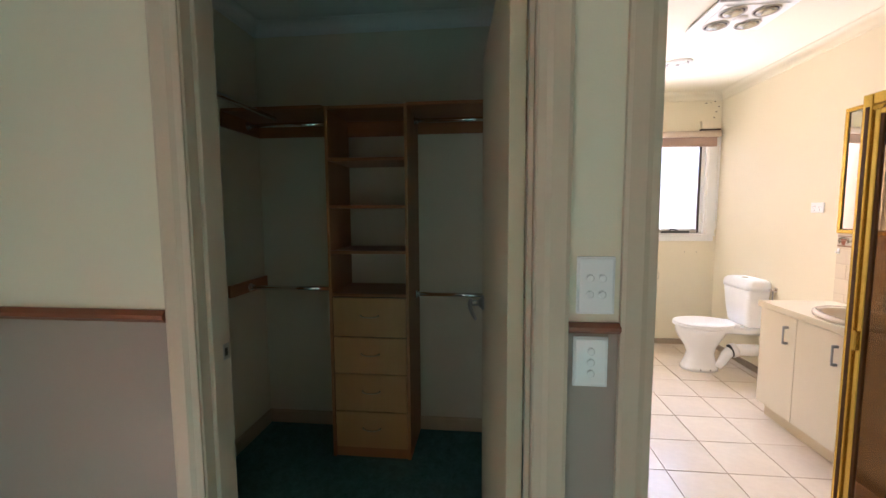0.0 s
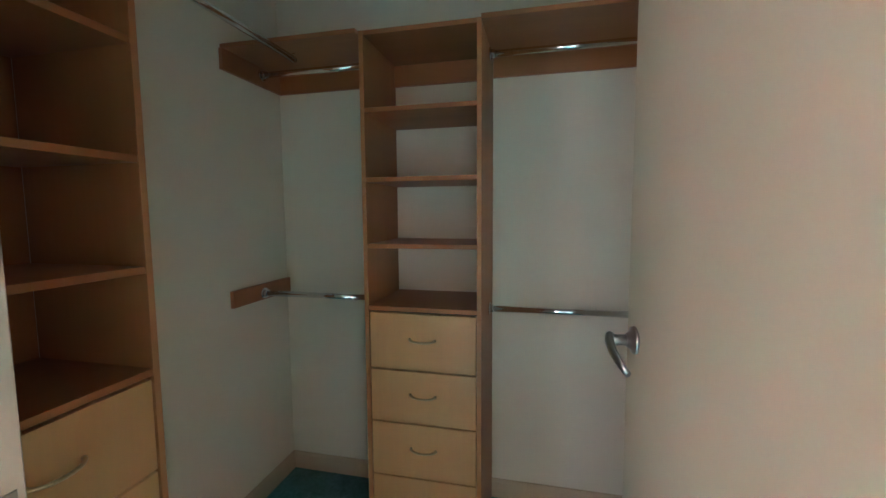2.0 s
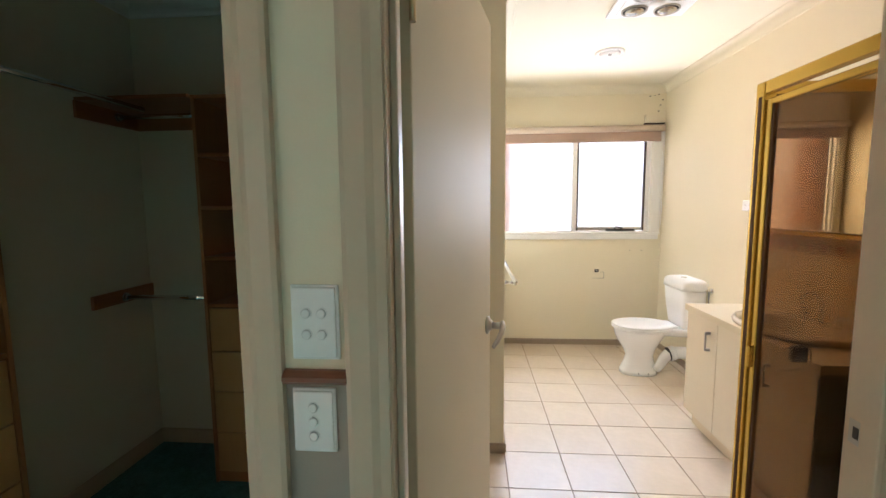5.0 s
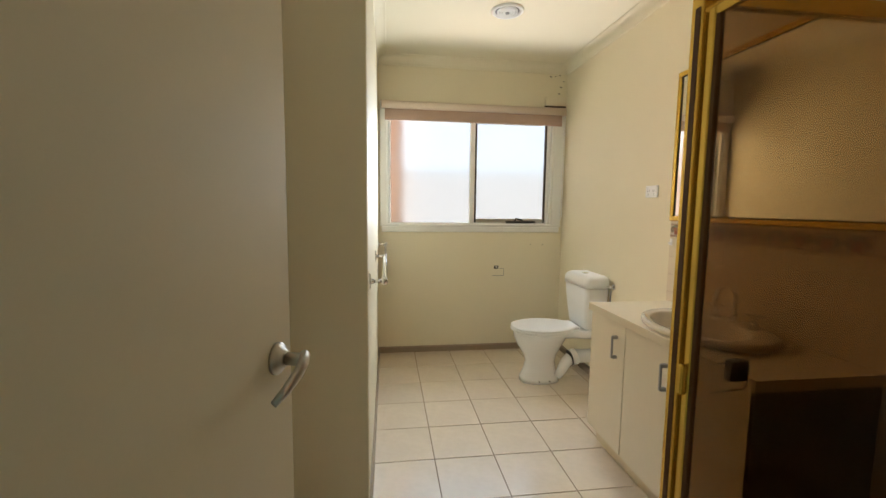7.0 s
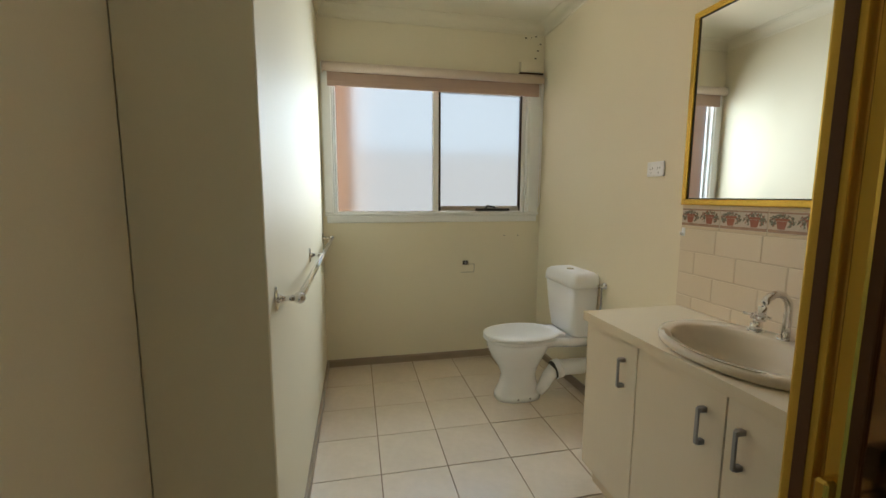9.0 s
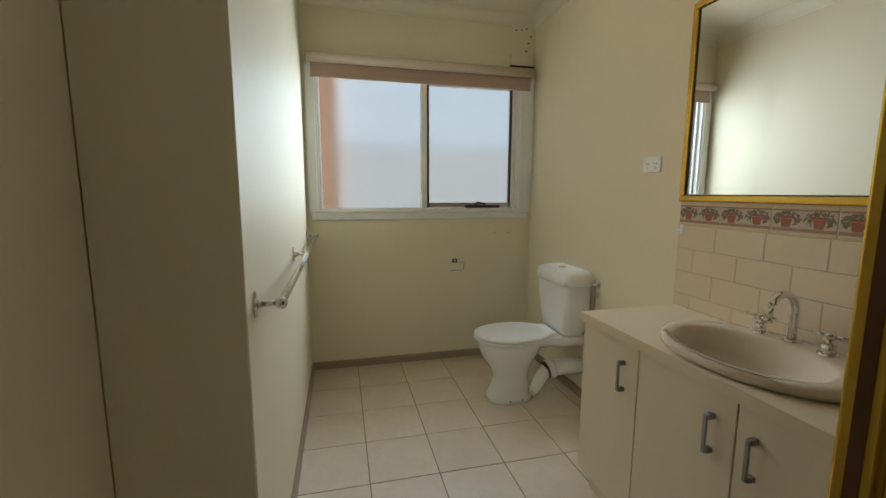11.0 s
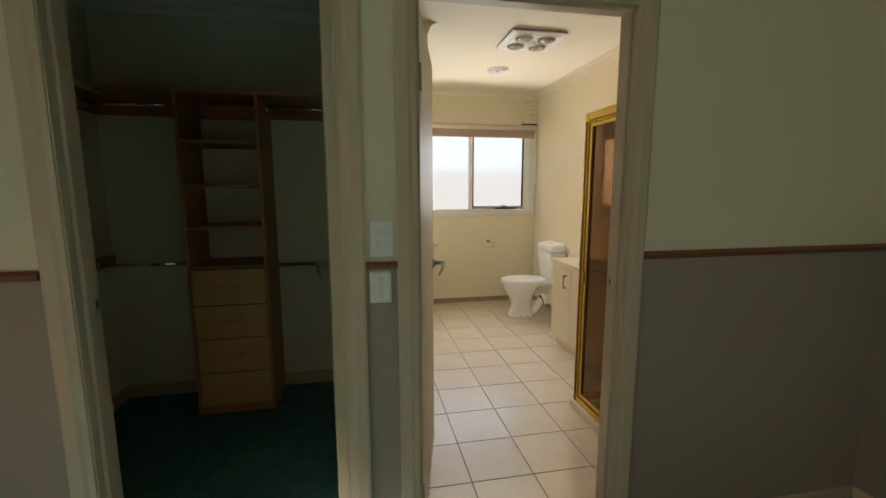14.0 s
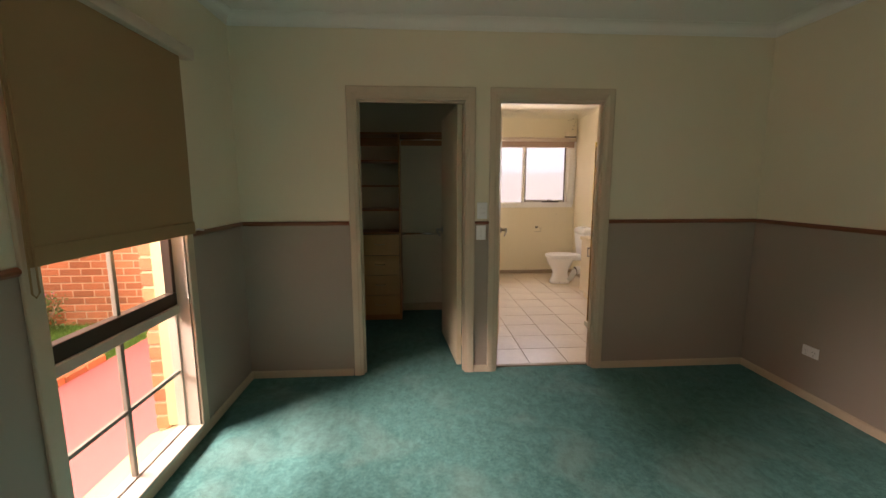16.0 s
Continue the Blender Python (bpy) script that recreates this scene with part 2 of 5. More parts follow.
BENCH = mat("cream_laminate_benchtop", (0.66, 0.585, 0.43), 0.40, var=0.02, scale=5, fine=0.012)
KICK = mat("beige_kickboard", (0.66, 0.55, 0.37), 0.4, var=0.05)
CERAMIC = mat("white_ceramic", (0.87, 0.875, 0.885), 0.08, var=0.01, scale=3, fine=0.005, coat=0.3)
PLASTIC = mat("white_plastic", (0.86, 0.865, 0.87), 0.28, var=0.015, scale=6, fine=0.01)
BASIN = mat("ivory_ceramic", (0.65, 0.575, 0.45), 0.12, var=0.02, scale=4, fine=0.01, coat=0.3)
CHROME = mat("chrome", (0.80, 0.80, 0.80), 0.10, 1.0, var=0.03, scale=30, fine=0.02)
SATIN = mat("satin_steel", (0.50, 0.485, 0.46), 0.28, 1.0, var=0.05, scale=40, fine=0.03)
DULL = mat("pewter_grey_handle", (0.30, 0.30, 0.31), 0.35, 0.9, var=0.06, scale=40)
BRASS = mat("antique_brass_pull", (0.62, 0.49, 0.29), 0.34, 1.0, var=0.1, scale=60)
GOLD = mat("gold_anodised_frame", (0.62, 0.40, 0.06), 0.26, 0.75, var=0.08, scale=12, fine=0.03)
BROWNAL = mat("brown_aluminium", (0.055, 0.038, 0.028), 0.4, 0.3, var=0.1, scale=20)
CHANNEL = mat("dark_bronze_channel", (0.085, 0.038, 0.012), 0.65, var=0.1, scale=20, spec=0.2)
BLACK = mat("black_plastic", (0.018, 0.018, 0.018), 0.4, var=0.1)
BLIND = mat("taupe_blind_cloth", (0.37, 0.235, 0.118), 0.9, var=0.05, scale=5, bump=0.25, bump_scale=420, fine=0.10)
PINKBLIND = mat("dusty_pink_blind_cloth", (0.46, 0.33, 0.26), 0.85, var=0.05, scale=8, bump=0.2, bump_scale=420, fine=0.08)
PELMET = mat("pale_pink_blind_tube", (0.66, 0.55, 0.45), 0.5, var=0.03)
BRICK = mat("orange_red_brick", (0.49, 0.205, 0.10), 0.9, var=0.2, scale=14, bump=0.5, bump_scale=90, fine=0.2, rand=0.25)
MORTAR = mat("cream_mortar", (0.62, 0.47, 0.32), 0.95, var=0.1, scale=30, bump=0.4)
REDPAVE = mat("red_painted_concrete", (0.50, 0.15, 0.145), 0.8, var=0.10, scale=3, bump=0.3, bump_scale=160, fine=0.08)
SAND = mat("sandstone_sill", (0.48, 0.36, 0.20), 0.85, var=0.12, scale=15, bump=0.3)
GRASS = mat("grass_blades", (0.10, 0.22, 0.035), 0.8, var=0.4, scale=20, rand=0.2)
LEAF = mat("shrub_leaf", (0.09, 0.17, 0.045), 0.6, var=0.3, scale=25)
PINK = mat("pink_petals", (0.62, 0.24, 0.38), 0.7, var=0.15, scale=30)
CREAMOUT = mat("cream_outdoor_timber", (0.62, 0.52, 0.29), 0.5, var=0.05)
FENCE = mat("pale_fence_sheet", (0.66, 0.62, 0.52), 0.6, var=0.06, scale=3)
BRONZEGLASS = tinted_glass("bronze_glass", (0.67, 0.59, 0.475))
CLEARGLASS = tinted_glass("clear_glass", (0.97, 0.98, 0.97))
FROST = frosted_glass()
MIRROR = mat("mirror_silver", (0.90, 0.91, 0.90), 0.015, 1.0, var=0.0, fine=0.0)
LAMPGLASS = mat("silvered_lamp_glass", (0.62, 0.60, 0.57), 0.10, 0.85, var=0.05, scale=30)
# near-black colour that stands for the shade in gaps, recesses and holes
GAPSHADE = mat("recess_shade", (0.03, 0.022, 0.016), 0.9)
# dark brown of small fittings; also stands for shade on the vanity's end panel
DARK_AND_SHADE = mat("dark_brown_and_shade", (0.055, 0.030, 0.016), 0.6, var=0.15, scale=12)
PENCIL = mat("pencil_grey", (0.18, 0.17, 0.15), 0.9)
BLUE = mat("blue_plastic", (0.03, 0.22, 0.42), 0.4)
GREYTAP = mat("grey_rubber_seal", (0.05, 0.05, 0.05), 0.7)


# ---- mesh helpers ----
def box(bm, x0, x1, y0, y1, z0, z1, bevel=0.0, mi=0, seg=1):
    vs = [bm.verts.new(p) for p in ((x0, y0, z0), (x1, y0, z0), (x1, y1, z0), (x0, y1, z0), (x0, y0, z1), (x1, y0, z1), (x1, y1, z1), (x0, y1, z1))]
    fs = [bm.faces.new([vs[i] for i in f]) for f in ((0, 3, 2, 1), (4, 5, 6, 7), (0, 1, 5, 4), (1, 2, 6, 5), (2, 3, 7, 6), (3, 0, 4, 7))]
    for f in fs:
        f.material_index = mi
    if bevel:
        es = {e for f in fs for e in f.edges}
        bmesh.ops.bevel(bm, geom=list(es), offset=bevel, segments=seg, affect="EDGES", profile=0.6)
    return bm


def one_box(*a, **k):
    return box(bmesh.new(), *a, **k)


def cyl(bm, p0, p1, r0, r1=None, seg=20, caps=True):
    p0, p1 = Vector(p0), Vector(p1)
    r1 = r0 if r1 is None else r1
    q = (p1 - p0).to_track_quat("Z", "Y")
    rings = []
    for p, r in ((p0, r0), (p1, r1)):
        rings.append([bm.verts.new(p + q @ Vector((r * math.cos(2 * math.pi * i / seg), r * math.sin(2 * math.pi * i / seg), 0))) for i in range(seg)])
    for i in range(seg):
        f = bm.faces.new((rings[0][i], rings[0][(i + 1) % seg], rings[1][(i + 1) % seg], rings[1][i]))
        f.smooth = True
    if caps:
        bm.faces.new(rings[0][::-1])
        bm.faces.new(rings[1])
    return bm


def one_cyl(*a, **k):
    return cyl(bmesh.new(), *a, **k)


def tube(bm, pts, r, seg=12, radii=None, flat=1.0):
    """A round bar along a line of points."""
    pts = [Vector(p) for p in pts]
    rings = []
    for i, p in enumerate(pts):
        d = (pts[min(i + 1, len(pts) - 1)] - pts[max(i - 1, 0)]).normalized()
        up = Vector((0, 0, 1)) if abs(d.z) < 0.9 else Vector((1, 0, 0))
        a = d.cross(up).normalized()
        b = a.cross(d).normalized()
        rr = radii[i] if radii else r
        rings.append([bm.verts.new(p + a * rr * flat * math.cos(2 * math.pi * k / seg) + b * rr * math.sin(2 * math.pi * k / seg)) for k in range(seg)])
    for r0, r1 in zip(rings, rings[1:]):
        for k in range(seg):
            f = bm.faces.new((r0[k], r0[(k + 1) % seg], r1[(k + 1) % seg], r1[k]))
            f.smooth = True
    bm.faces.new(rings[0][::-1])
    bm.faces.new(rings[-1])
    bmesh.ops.recalc_face_normals(bm, faces=bm.faces)
    return bm


def one_tube(*a, **k):
    return tube(bmesh.new(), *a, **k)


def loft(bm, rings, caps=(True, True)):
    """Skin a stack of closed rings that have the same number of points."""
    vr = [[bm.verts.new(p) for p in ring] for ring in rings]
    n = len(vr[0])
    for a, b in zip(vr, vr[1:]):
        for k in range(n):
            f = bm.faces.new((a[k], a[(k + 1) % n], b[(k + 1) % n], b[k]))
            f.smooth = True
    if caps[0]:
        bm.faces.new(vr[0][::-1])
    if caps[1]:
        bm.faces.new(vr[-1])
    bmesh.ops.recalc_face_normals(bm, faces=bm.faces)
    return bm


def prism(bm, profile, axis, a, b, mi=0):
    """Extrude a closed profile of (across, z) along x or y."""
    if axis == "x":
        ra, rb = [(a, p, z) for p, z in profile], [(b, p, z) for p, z in profile]
    else:
        ra, rb = [(p, a, z) for p, z in profile], [(p, b, z) for p, z in profile]
    va, vb = [bm.verts.new(p) for p in ra], [bm.verts.new(p) for p in rb]
    n = len(va)
    fs = [bm.faces.new((va[k], va[(k + 1) % n], vb[(k + 1) % n], vb[k])) for k in range(n)]
    fs += [bm.faces.new(va[::-1]), bm.faces.new(vb)]
    for f in fs:
        f.material_index = mi
    bmesh.ops.recalc_face_normals(bm, faces=fs)
    return bm


def mesh_of(name, bm, *mats):
    me = bpy.data.meshes.new(name)
    bm.normal_update()
    bm.to_mesh(me)
    bm.free()
    for m in mats:
        me.materials.append(m)
    return me


def structure(name, bm, *mats, label="", category=""):
    return tagged(new(name, mesh_of(name, bm, *mats)), label, category, kind="structure")


def thing(name, base, label, category, group=""):
    ob = new(name)
    ob.empty_display_size = 0.05
    ob.matrix_basis = Matrix.Translation(base)
    return tagged(ob, label, category, group)


def part(name, bm, material, parent, label=""):
    """Link a bmesh, given in world places, as one mesh under a thing or under a part."""
    ob = new(name, mesh_of(name, bm, material))
    ob.parent = parent
    m, up = Matrix(), parent
    while up is not None:
        m = up.matrix_basis if up.parent is None else m
        up = up.parent
    ob.matrix_parent_inverse = m.inverted() if parent.parent is None else Matrix()
    if label:
        ob["label"] = label
    return ob


def piece(name, me, parent, m):
    ob = new(name, me)
    ob.parent = parent
    ob.matrix_basis = m
    return ob

# ---- large structure ----
XL, XR, YB, YD, ZC = -1.39, 2.50, -3.30, 1.02, 2.58     # bedroom
DADO_Z = 1.173
CX0, CX1, CY1 = -1.335, 0.36, 2.71                      # closet
BX0, BX1, BY1, NIBX, NIBY = 0.46, 2.455, 4.665, 0.775, 2.70   # bathroom
WIN = (-0.612, 0.275, 0.050, 2.13)                      # bedroom window: y0, y1, z0, z1
WIN_ADDED = (-2.55, -1.45, 0.55, 2.13)                       # added bedroom window, unseen: an opening for the fill lamp
BWIN = (0.855, 2.345, 1.165, 2.13)                      # bathroom window: x0, x1, z0, z1
CD0, CD1, BD0, BD1, DH = -0.564, 0.245, 0.456, 1.265, 2.062   # rough door openings (jamb outsides) and head


def split_wall(bm, axis, a0, a1, skin, core, holes, dado=True, z1=ZC):
    """A wall along x or y: painted skin towards the bedroom (two colours), core behind; holes are (a0, a1, z0, z1)."""
    def put(lo, hi, za, zb, band, mi):
        if hi - lo < 1e-4 or zb - za < 1e-4:
            return
        if axis == "x":
            box(bm, lo, hi, band[0], band[1], za, zb, mi=mi)
        else:
            box(bm, band[0], band[1], lo, hi, za, zb, mi=mi)

    cuts = sorted({a0, a1, *[h[0] for h in holes], *[h[1] for h in holes]})
    for lo, hi in zip(cuts, cuts[1:]):
        mid = (lo + hi) / 2
        inside = [h for h in holes if h[0] < mid < h[1]]
        spans = [(0.0, z1)]
        for h in inside:
            spans = [s for a, b in spans for s in ((a, h[2]), (h[3], b))]
        for za, zb in spans:
            if skin:
                put(lo, hi, za, min(zb, DADO_Z) if dado else za, skin, 1)
                put(lo, hi, max(za, DADO_Z) if dado else za, zb, skin, 0)
            put(lo, hi, za, zb, core, 0)


bm = bmesh.new()
split_wall(bm, "x", XL - 0.10, XR + 0.10, (YD, YD + 0.012), (YD + 0.012, YD + 0.10), [(CD0, CD1, 0, DH), (BD0, BD1, 0, DH)])
structure("wall_north", bm, CREAM, GREY, label="cream over grey painted plaster wall with two doorways", category="wall")
bm = bmesh.new()
split_wall(bm, "y", YB, YD, (XL - 0.012, XL), (XL - 0.10, XL - 0.012), [WIN, WIN_ADDED])
structure("wall_west", bm, CREAM, GREY, label="cream over grey painted plaster wall with a low window", category="wall")
bm = bmesh.new()
split_wall(bm, "y", YB, YD, (XR, XR + 0.012), (XR + 0.012, XR + 0.10), [])
structure("wall_east", bm, CREAM, GREY, label="cream over grey painted plaster wall", category="wall")
bm = bmesh.new()
split_wall(bm, "x", XL - 0.10, XR + 0.10, (YB - 0.012, YB), (YB - 0.10, YB - 0.012), [])
structure("wall_south", bm, CREAM, GREY, label="cream over grey painted plaster wall", category="wall")
YW = YD + 0.10
structure("wall_closet_west", one_box(CX0 - 0.10, CX0, YW, CY1, 0, ZC), CREAM, label="cream painted closet side wall", category="wall")
structure("wall_closet_back", one_box(CX0 - 0.10, NIBX - 0.315, CY1, CY1 + 0.10, 0, ZC), CREAM, label="cream painted closet back wall", category="wall")
structure("wall_closet_east", one_box(CX1, BX0, YW, NIBY, 0, ZC), CREAM, label="cream painted wall between closet and bathroom", category="wall")
structure("wall_bathroom_west", one_box(NIBX - 0.315, NIBX, NIBY, BY1, 0, ZC, bevel=0.004), ENAMEL, label="cream painted bathroom side wall", category="wall")
structure("wall_bathroom_east", one_box(BX1, BX1 + 0.10, YW, BY1, 0, ZC), ENAMEL, label="cream painted bathroom side wall", category="wall")
bm = bmesh.new()
split_wall(bm, "x", NIBX - 0.315, BX1 + 0.10, None, (BY1, BY1 + 0.10), [BWIN], dado=False)
structure("wall_bathroom_north", bm, ENAMEL, ENAMEL, label="cream painted bathroom wall with a window", category="wall")

# ceilings and cornices
structure("ceiling_bedroom", one_box(XL - 0.1, XR + 0.1, YB - 0.1, YD + 0.05, ZC, ZC + 0.05), CEIL, label="white painted plaster ceiling", category="ceiling")
structure("ceiling_closet", one_box(CX0 - 0.1, CX1 + 0.05, YD + 0.05, CY1 + 0.1, ZC, ZC + 0.05), CEIL, label="white painted closet ceiling", category="ceiling")
structure("ceiling_bathroom", one_box(CX1 + 0.05, BX1 + 0.1, YD + 0.05, BY1 + 0.1, ZC, ZC + 0.05), CREAMCEIL, label="cream painted bathroom ceiling", category="ceiling")


def cove(wall, sign, size=0.075):
    """Cornice section against a wall at 'wall', reaching out by sign."""
    pts = [(wall, ZC - 0.001), (wall, ZC - size)]
    for i in range(7):
        a = math.pi / 2 * i / 6
        pts.append((wall + sign * (0.006 + (size - 0.012) * (1 - math.cos(a))), ZC - size + 0.004 + (size - 0.010) * math.sin(a)))
    pts.append((wall + sign * size, ZC - 0.001))
    return pts


for nm, ax, w, s, a, b in (("cornice_north", "x", YD, -1, XL, XR), ("cornice_west", "y", XL, 1, YB, YD), ("cornice_east", "y", XR, -1, YB, YD), ("cornice_south", "x", YB, 1, XL, XR),
                           ("cornice_bathroom_north", "x", BY1, -1, NIBX, BX1), ("cornice_bathroom_east", "y", BX1, -1, YW, BY1), ("cornice_bathroom_west", "y", NIBX, 1, NIBY, BY1),
                           ("cornice_closet_back", "x", CY1, -1, CX0, CX1), ("cornice_closet_west", "y", CX0, 1, YW, CY1)):
    bm = prism(bmesh.new(), cove(w, s), ax, a, b)
    bath = "bathroom" in nm
    structure(nm, bm, CREAMCEIL if bath else CEIL, label="cream coved plaster cornice" if bath else "white coved plaster cornice", category="cornice")

# carpet through bedroom, closet doorway and closet
bm = bmesh.new()
box(bm, XL, XR, YB, YD, -0.02, 0.0)
box(bm, CD0, CD1, YD, YW, -0.02, 0.0)
box(bm, BD0, BD1, YD, YD + 0.062, -0.02, 0.0)
box(bm, CX0, CX1, YW, CY1, -0.02, 0.0)
structure("floor_carpet", bm, CARPET, label="worn teal green cut-pile carpet", category="carpet")
structure("floor_slab", one_box(XL - 0.1, BX1 + 0.1, YB - 0.1, BY1 + 0.1, -0.20, -0.021), GROUT, label="concrete floor slab", category="floor")
structure("door_threshold", one_box(BD0, BD1, YD + 0.062, YD + 0.10, -0.02, 0.008, bevel=0.003), TAUPE, label="timber threshold strip between carpet and tiles", category="threshold")


def skirting(nm, ax, w, s, a, b, h, material, label):
    prof = [(w, 0.0), (w + s * 0.014, 0.0), (w + s * 0.014, h - 0.012), (w + s * 0.009, h - 0.003), (w + s * 0.004, h), (w, h)]
    structure(nm, prism(bmesh.new(), prof, ax, a, b), material, label=label, category="skirting")


AW = 0.068   # architrave width
S1 = "cream painted timber skirting board"
for nm, ax, w, s, a, b in (("baseboard_north_west", "x", YD, -1, XL, -0.628), ("baseboard_north_mid", "x", YD, -1, 0.300, 0.403), ("baseboard_north_east", "x", YD, -1, 1.322, XR),
                           ("baseboard_east", "y", XR, -1, YB, YD), ("baseboard_west_a", "y", XL, 1, 0.345, YD), ("baseboard_west_b", "y", XL, 1, YB, -0.682), ("baseboard_west_c", "y", XL, 1, -0.682, 0.345), ("baseboard_south", "x", YB, 1, XL, XR)):
    skirting(nm, ax, w, s, a, b, 0.052, TRIM, S1)
for nm, ax, w, s, a, b in (("baseboard_closet_back", "x", CY1, -1, CX0, CX1), ("baseboard_closet_west", "y", CX0, 1, YW, CY1), ("baseboard_closet_east", "y", CX1, -1, YW, CY1)):
    skirting(nm, ax, w, s, a, b, 0.085, mat(nm + "_paint", (0.56, 0.43, 0.28), 0.4, var=0.05), "beige painted closet skirting board")
for nm, ax, w, s, a, b in (("baseboard_bathroom_north", "x", BY1, -1, NIBX, BX1), ("baseboard_bathroom_west", "y", NIBX, 1, NIBY, BY1), ("baseboard_nib", "x", NIBY, -1, BX0, NIBX), ("baseboard_bathroom_side", "y", BX0, 1, YW, NIBY), ("baseboard_bathroom_east", "y", BX1, -1, 3.17, BY1)):
    skirting(nm, ax, w, s, a, b, 0.062, TAUPE, "taupe painted bathroom skirting board")


def dado(nm, ax, w, s, a, b, k=1.0):
    z = DADO_Z - 0.016 * (1 - k)
    prof = [(w, z - 0.016 * k), (w + s * 0.010, z - 0.016 * k), (w + s * 0.018, z - 0.006 * k), (w + s * 0.018, z + 0.004 * k), (w + s * 0.013, z + 0.010 * k), (w + s * 0.008, z + 0.016 * k), (w, z + 0.016 * k)]
    structure(nm, prism(bmesh.new(), prof, ax, a, b), DADO, label="red-brown stained timber dado rail", category="dado rail")


for nm, ax, w, s, a, b in (("dado_rail_a", "x", YD, -1, XL, -0.623), ("dado_rail_b", "x", YD, -1, 0.299, 0.404), ("dado_rail_c", "x", YD, -1, 1.318, XR), ("dado_rail_d", "y", XR, -1, YB, YD),
                           ("dado_rail_e", "y", XL, 1, 0.344, YD), ("dado_rail_f", "y", XL, 1, -1.40, -0.682), ("dado_rail_g", "x", YB, 1, XL, XR)):
    dado(nm, ax, w, s, a, b, 0.70 if nm == "dado_rail_b" else 0.9)


def arch_profile(outer, sign):
    """Moulded architrave section, from its outer edge towards the opening; (across, proud)."""
    return [(outer, 0.0), (outer, 0.014), (outer + sign * 0.008, 0.017), (outer + sign * 0.040, 0.017), (outer + sign * 0.052, 0.012), (outer + sign * AW, 0.010), (outer + sign * AW, 0.0)]


def doorway(nm, x0, x1, label):
    """Jamb linings, stops and moulded architraves of a doorway in the north wall; x0, x1: outer edges of the architraves."""
    top = 2.13
    ob = thing(nm, ((x0 + x1) / 2, YD, 0), label, "door frame")
    ob["kind"] = "structure"
    for side, xo, s in (("left", x0, 1), ("right", x1, -1)):
        bm = bmesh.new()
        pr = arch_profile(xo, s)
        va = [bm.verts.new((x, YD - p, 0.0)) for x, p in pr]
        vb = [bm.verts.new((x, YD - p, top - abs(x - xo))) for x, p in pr]
        for k in range(len(pr)):
            bm.faces.new((va[k], va[(k + 1) % len(pr)], vb[(k + 1) % len(pr)], vb[k]))
        bm.faces.new(va)
        bm.faces.new(vb)
        bmesh.ops.recalc_face_normals(bm, faces=bm.faces)
        part("architrave", bm, TRIM, ob)
        # jamb and stop
        xi = xo + s * (AW + 0.004)
        xj = xi - s * 0.020
        part("jamb", box(bmesh.new(), min(xi, xj), max(xi, xj), YD - 0.004, YW + (0.014 if x0 < 0 and s > 0 else 0.004), 0, 2.062 - 0.02, bevel=0.002), TRIM, ob)
        xs = xi + s * 0.012
        part("door_stop", box(bmesh.new(), min(xi, xs), max(xi, xs), YD + 0.028, YD + 0.062, 0, 2.030, bevel=0.002), TRIM, ob)
    bm = bmesh.new()
    pr = [(p, d) for d, p in [(a - 0.0, b) for a, b in arch_profile(0.0, 1)]]
    va = [bm.verts.new((x0 + d, YD - p, top - d)) for p, d in pr]
    vb = [bm.verts.new((x1 - d, YD - p, top - d)) for p, d in pr]
    for k in range(len(pr)):
        bm.faces.new((va[k], va[(k + 1) % len(pr)], vb[(k + 1) % len(pr)], vb[k]))
    bm.faces.new(va)
    bm.faces.new(vb)
    bmesh.ops.recalc_face_normals(bm, faces=bm.faces)
    part("head_architrave", bm, TRIM, ob)
    part("head_jamb", one_box(x0 + AW - 0.016, x1 - AW + 0.016, YD - 0.004, YW + 0.004, 2.042, 2.062, bevel=0.002), TRIM, ob)
    part("head_stop", one_box(x0 + AW + 0.006, x1 - AW - 0.006, YD + 0.028, YD + 0.062, 2.030, 2.042), TRIM, ob)
    return ob


frame_c = doorway("door_frame_1", -0.617, 0.298, "cream painted door frame of the walk-in closet")
frame_b = doorway("door_frame_2", 0.403, 1.318, "cream painted door frame of the bathroom")


def strike(parent, x, s, y, z):
    sp = part("strike_plate", one_box(min(x, x + s * 0.002), max(x, x + s * 0.002), y - 0.012, y + 0.012, z - 0.021, z + 0.021, bevel=0.0006), SATIN, parent, "worn metal strike plate")
    part("latch_hole", one_box(min(x, x + s * 0.003), max(x, x + s * 0.003), y - 0.007, y + 0.003, z - 0.010, z + 0.010), BLACK, sp)


strike(frame_c, -0.545, 1, YW - 0.006, 1.055)
strike(frame_b, 1.246, -1, YW - 0.020, 1.055)


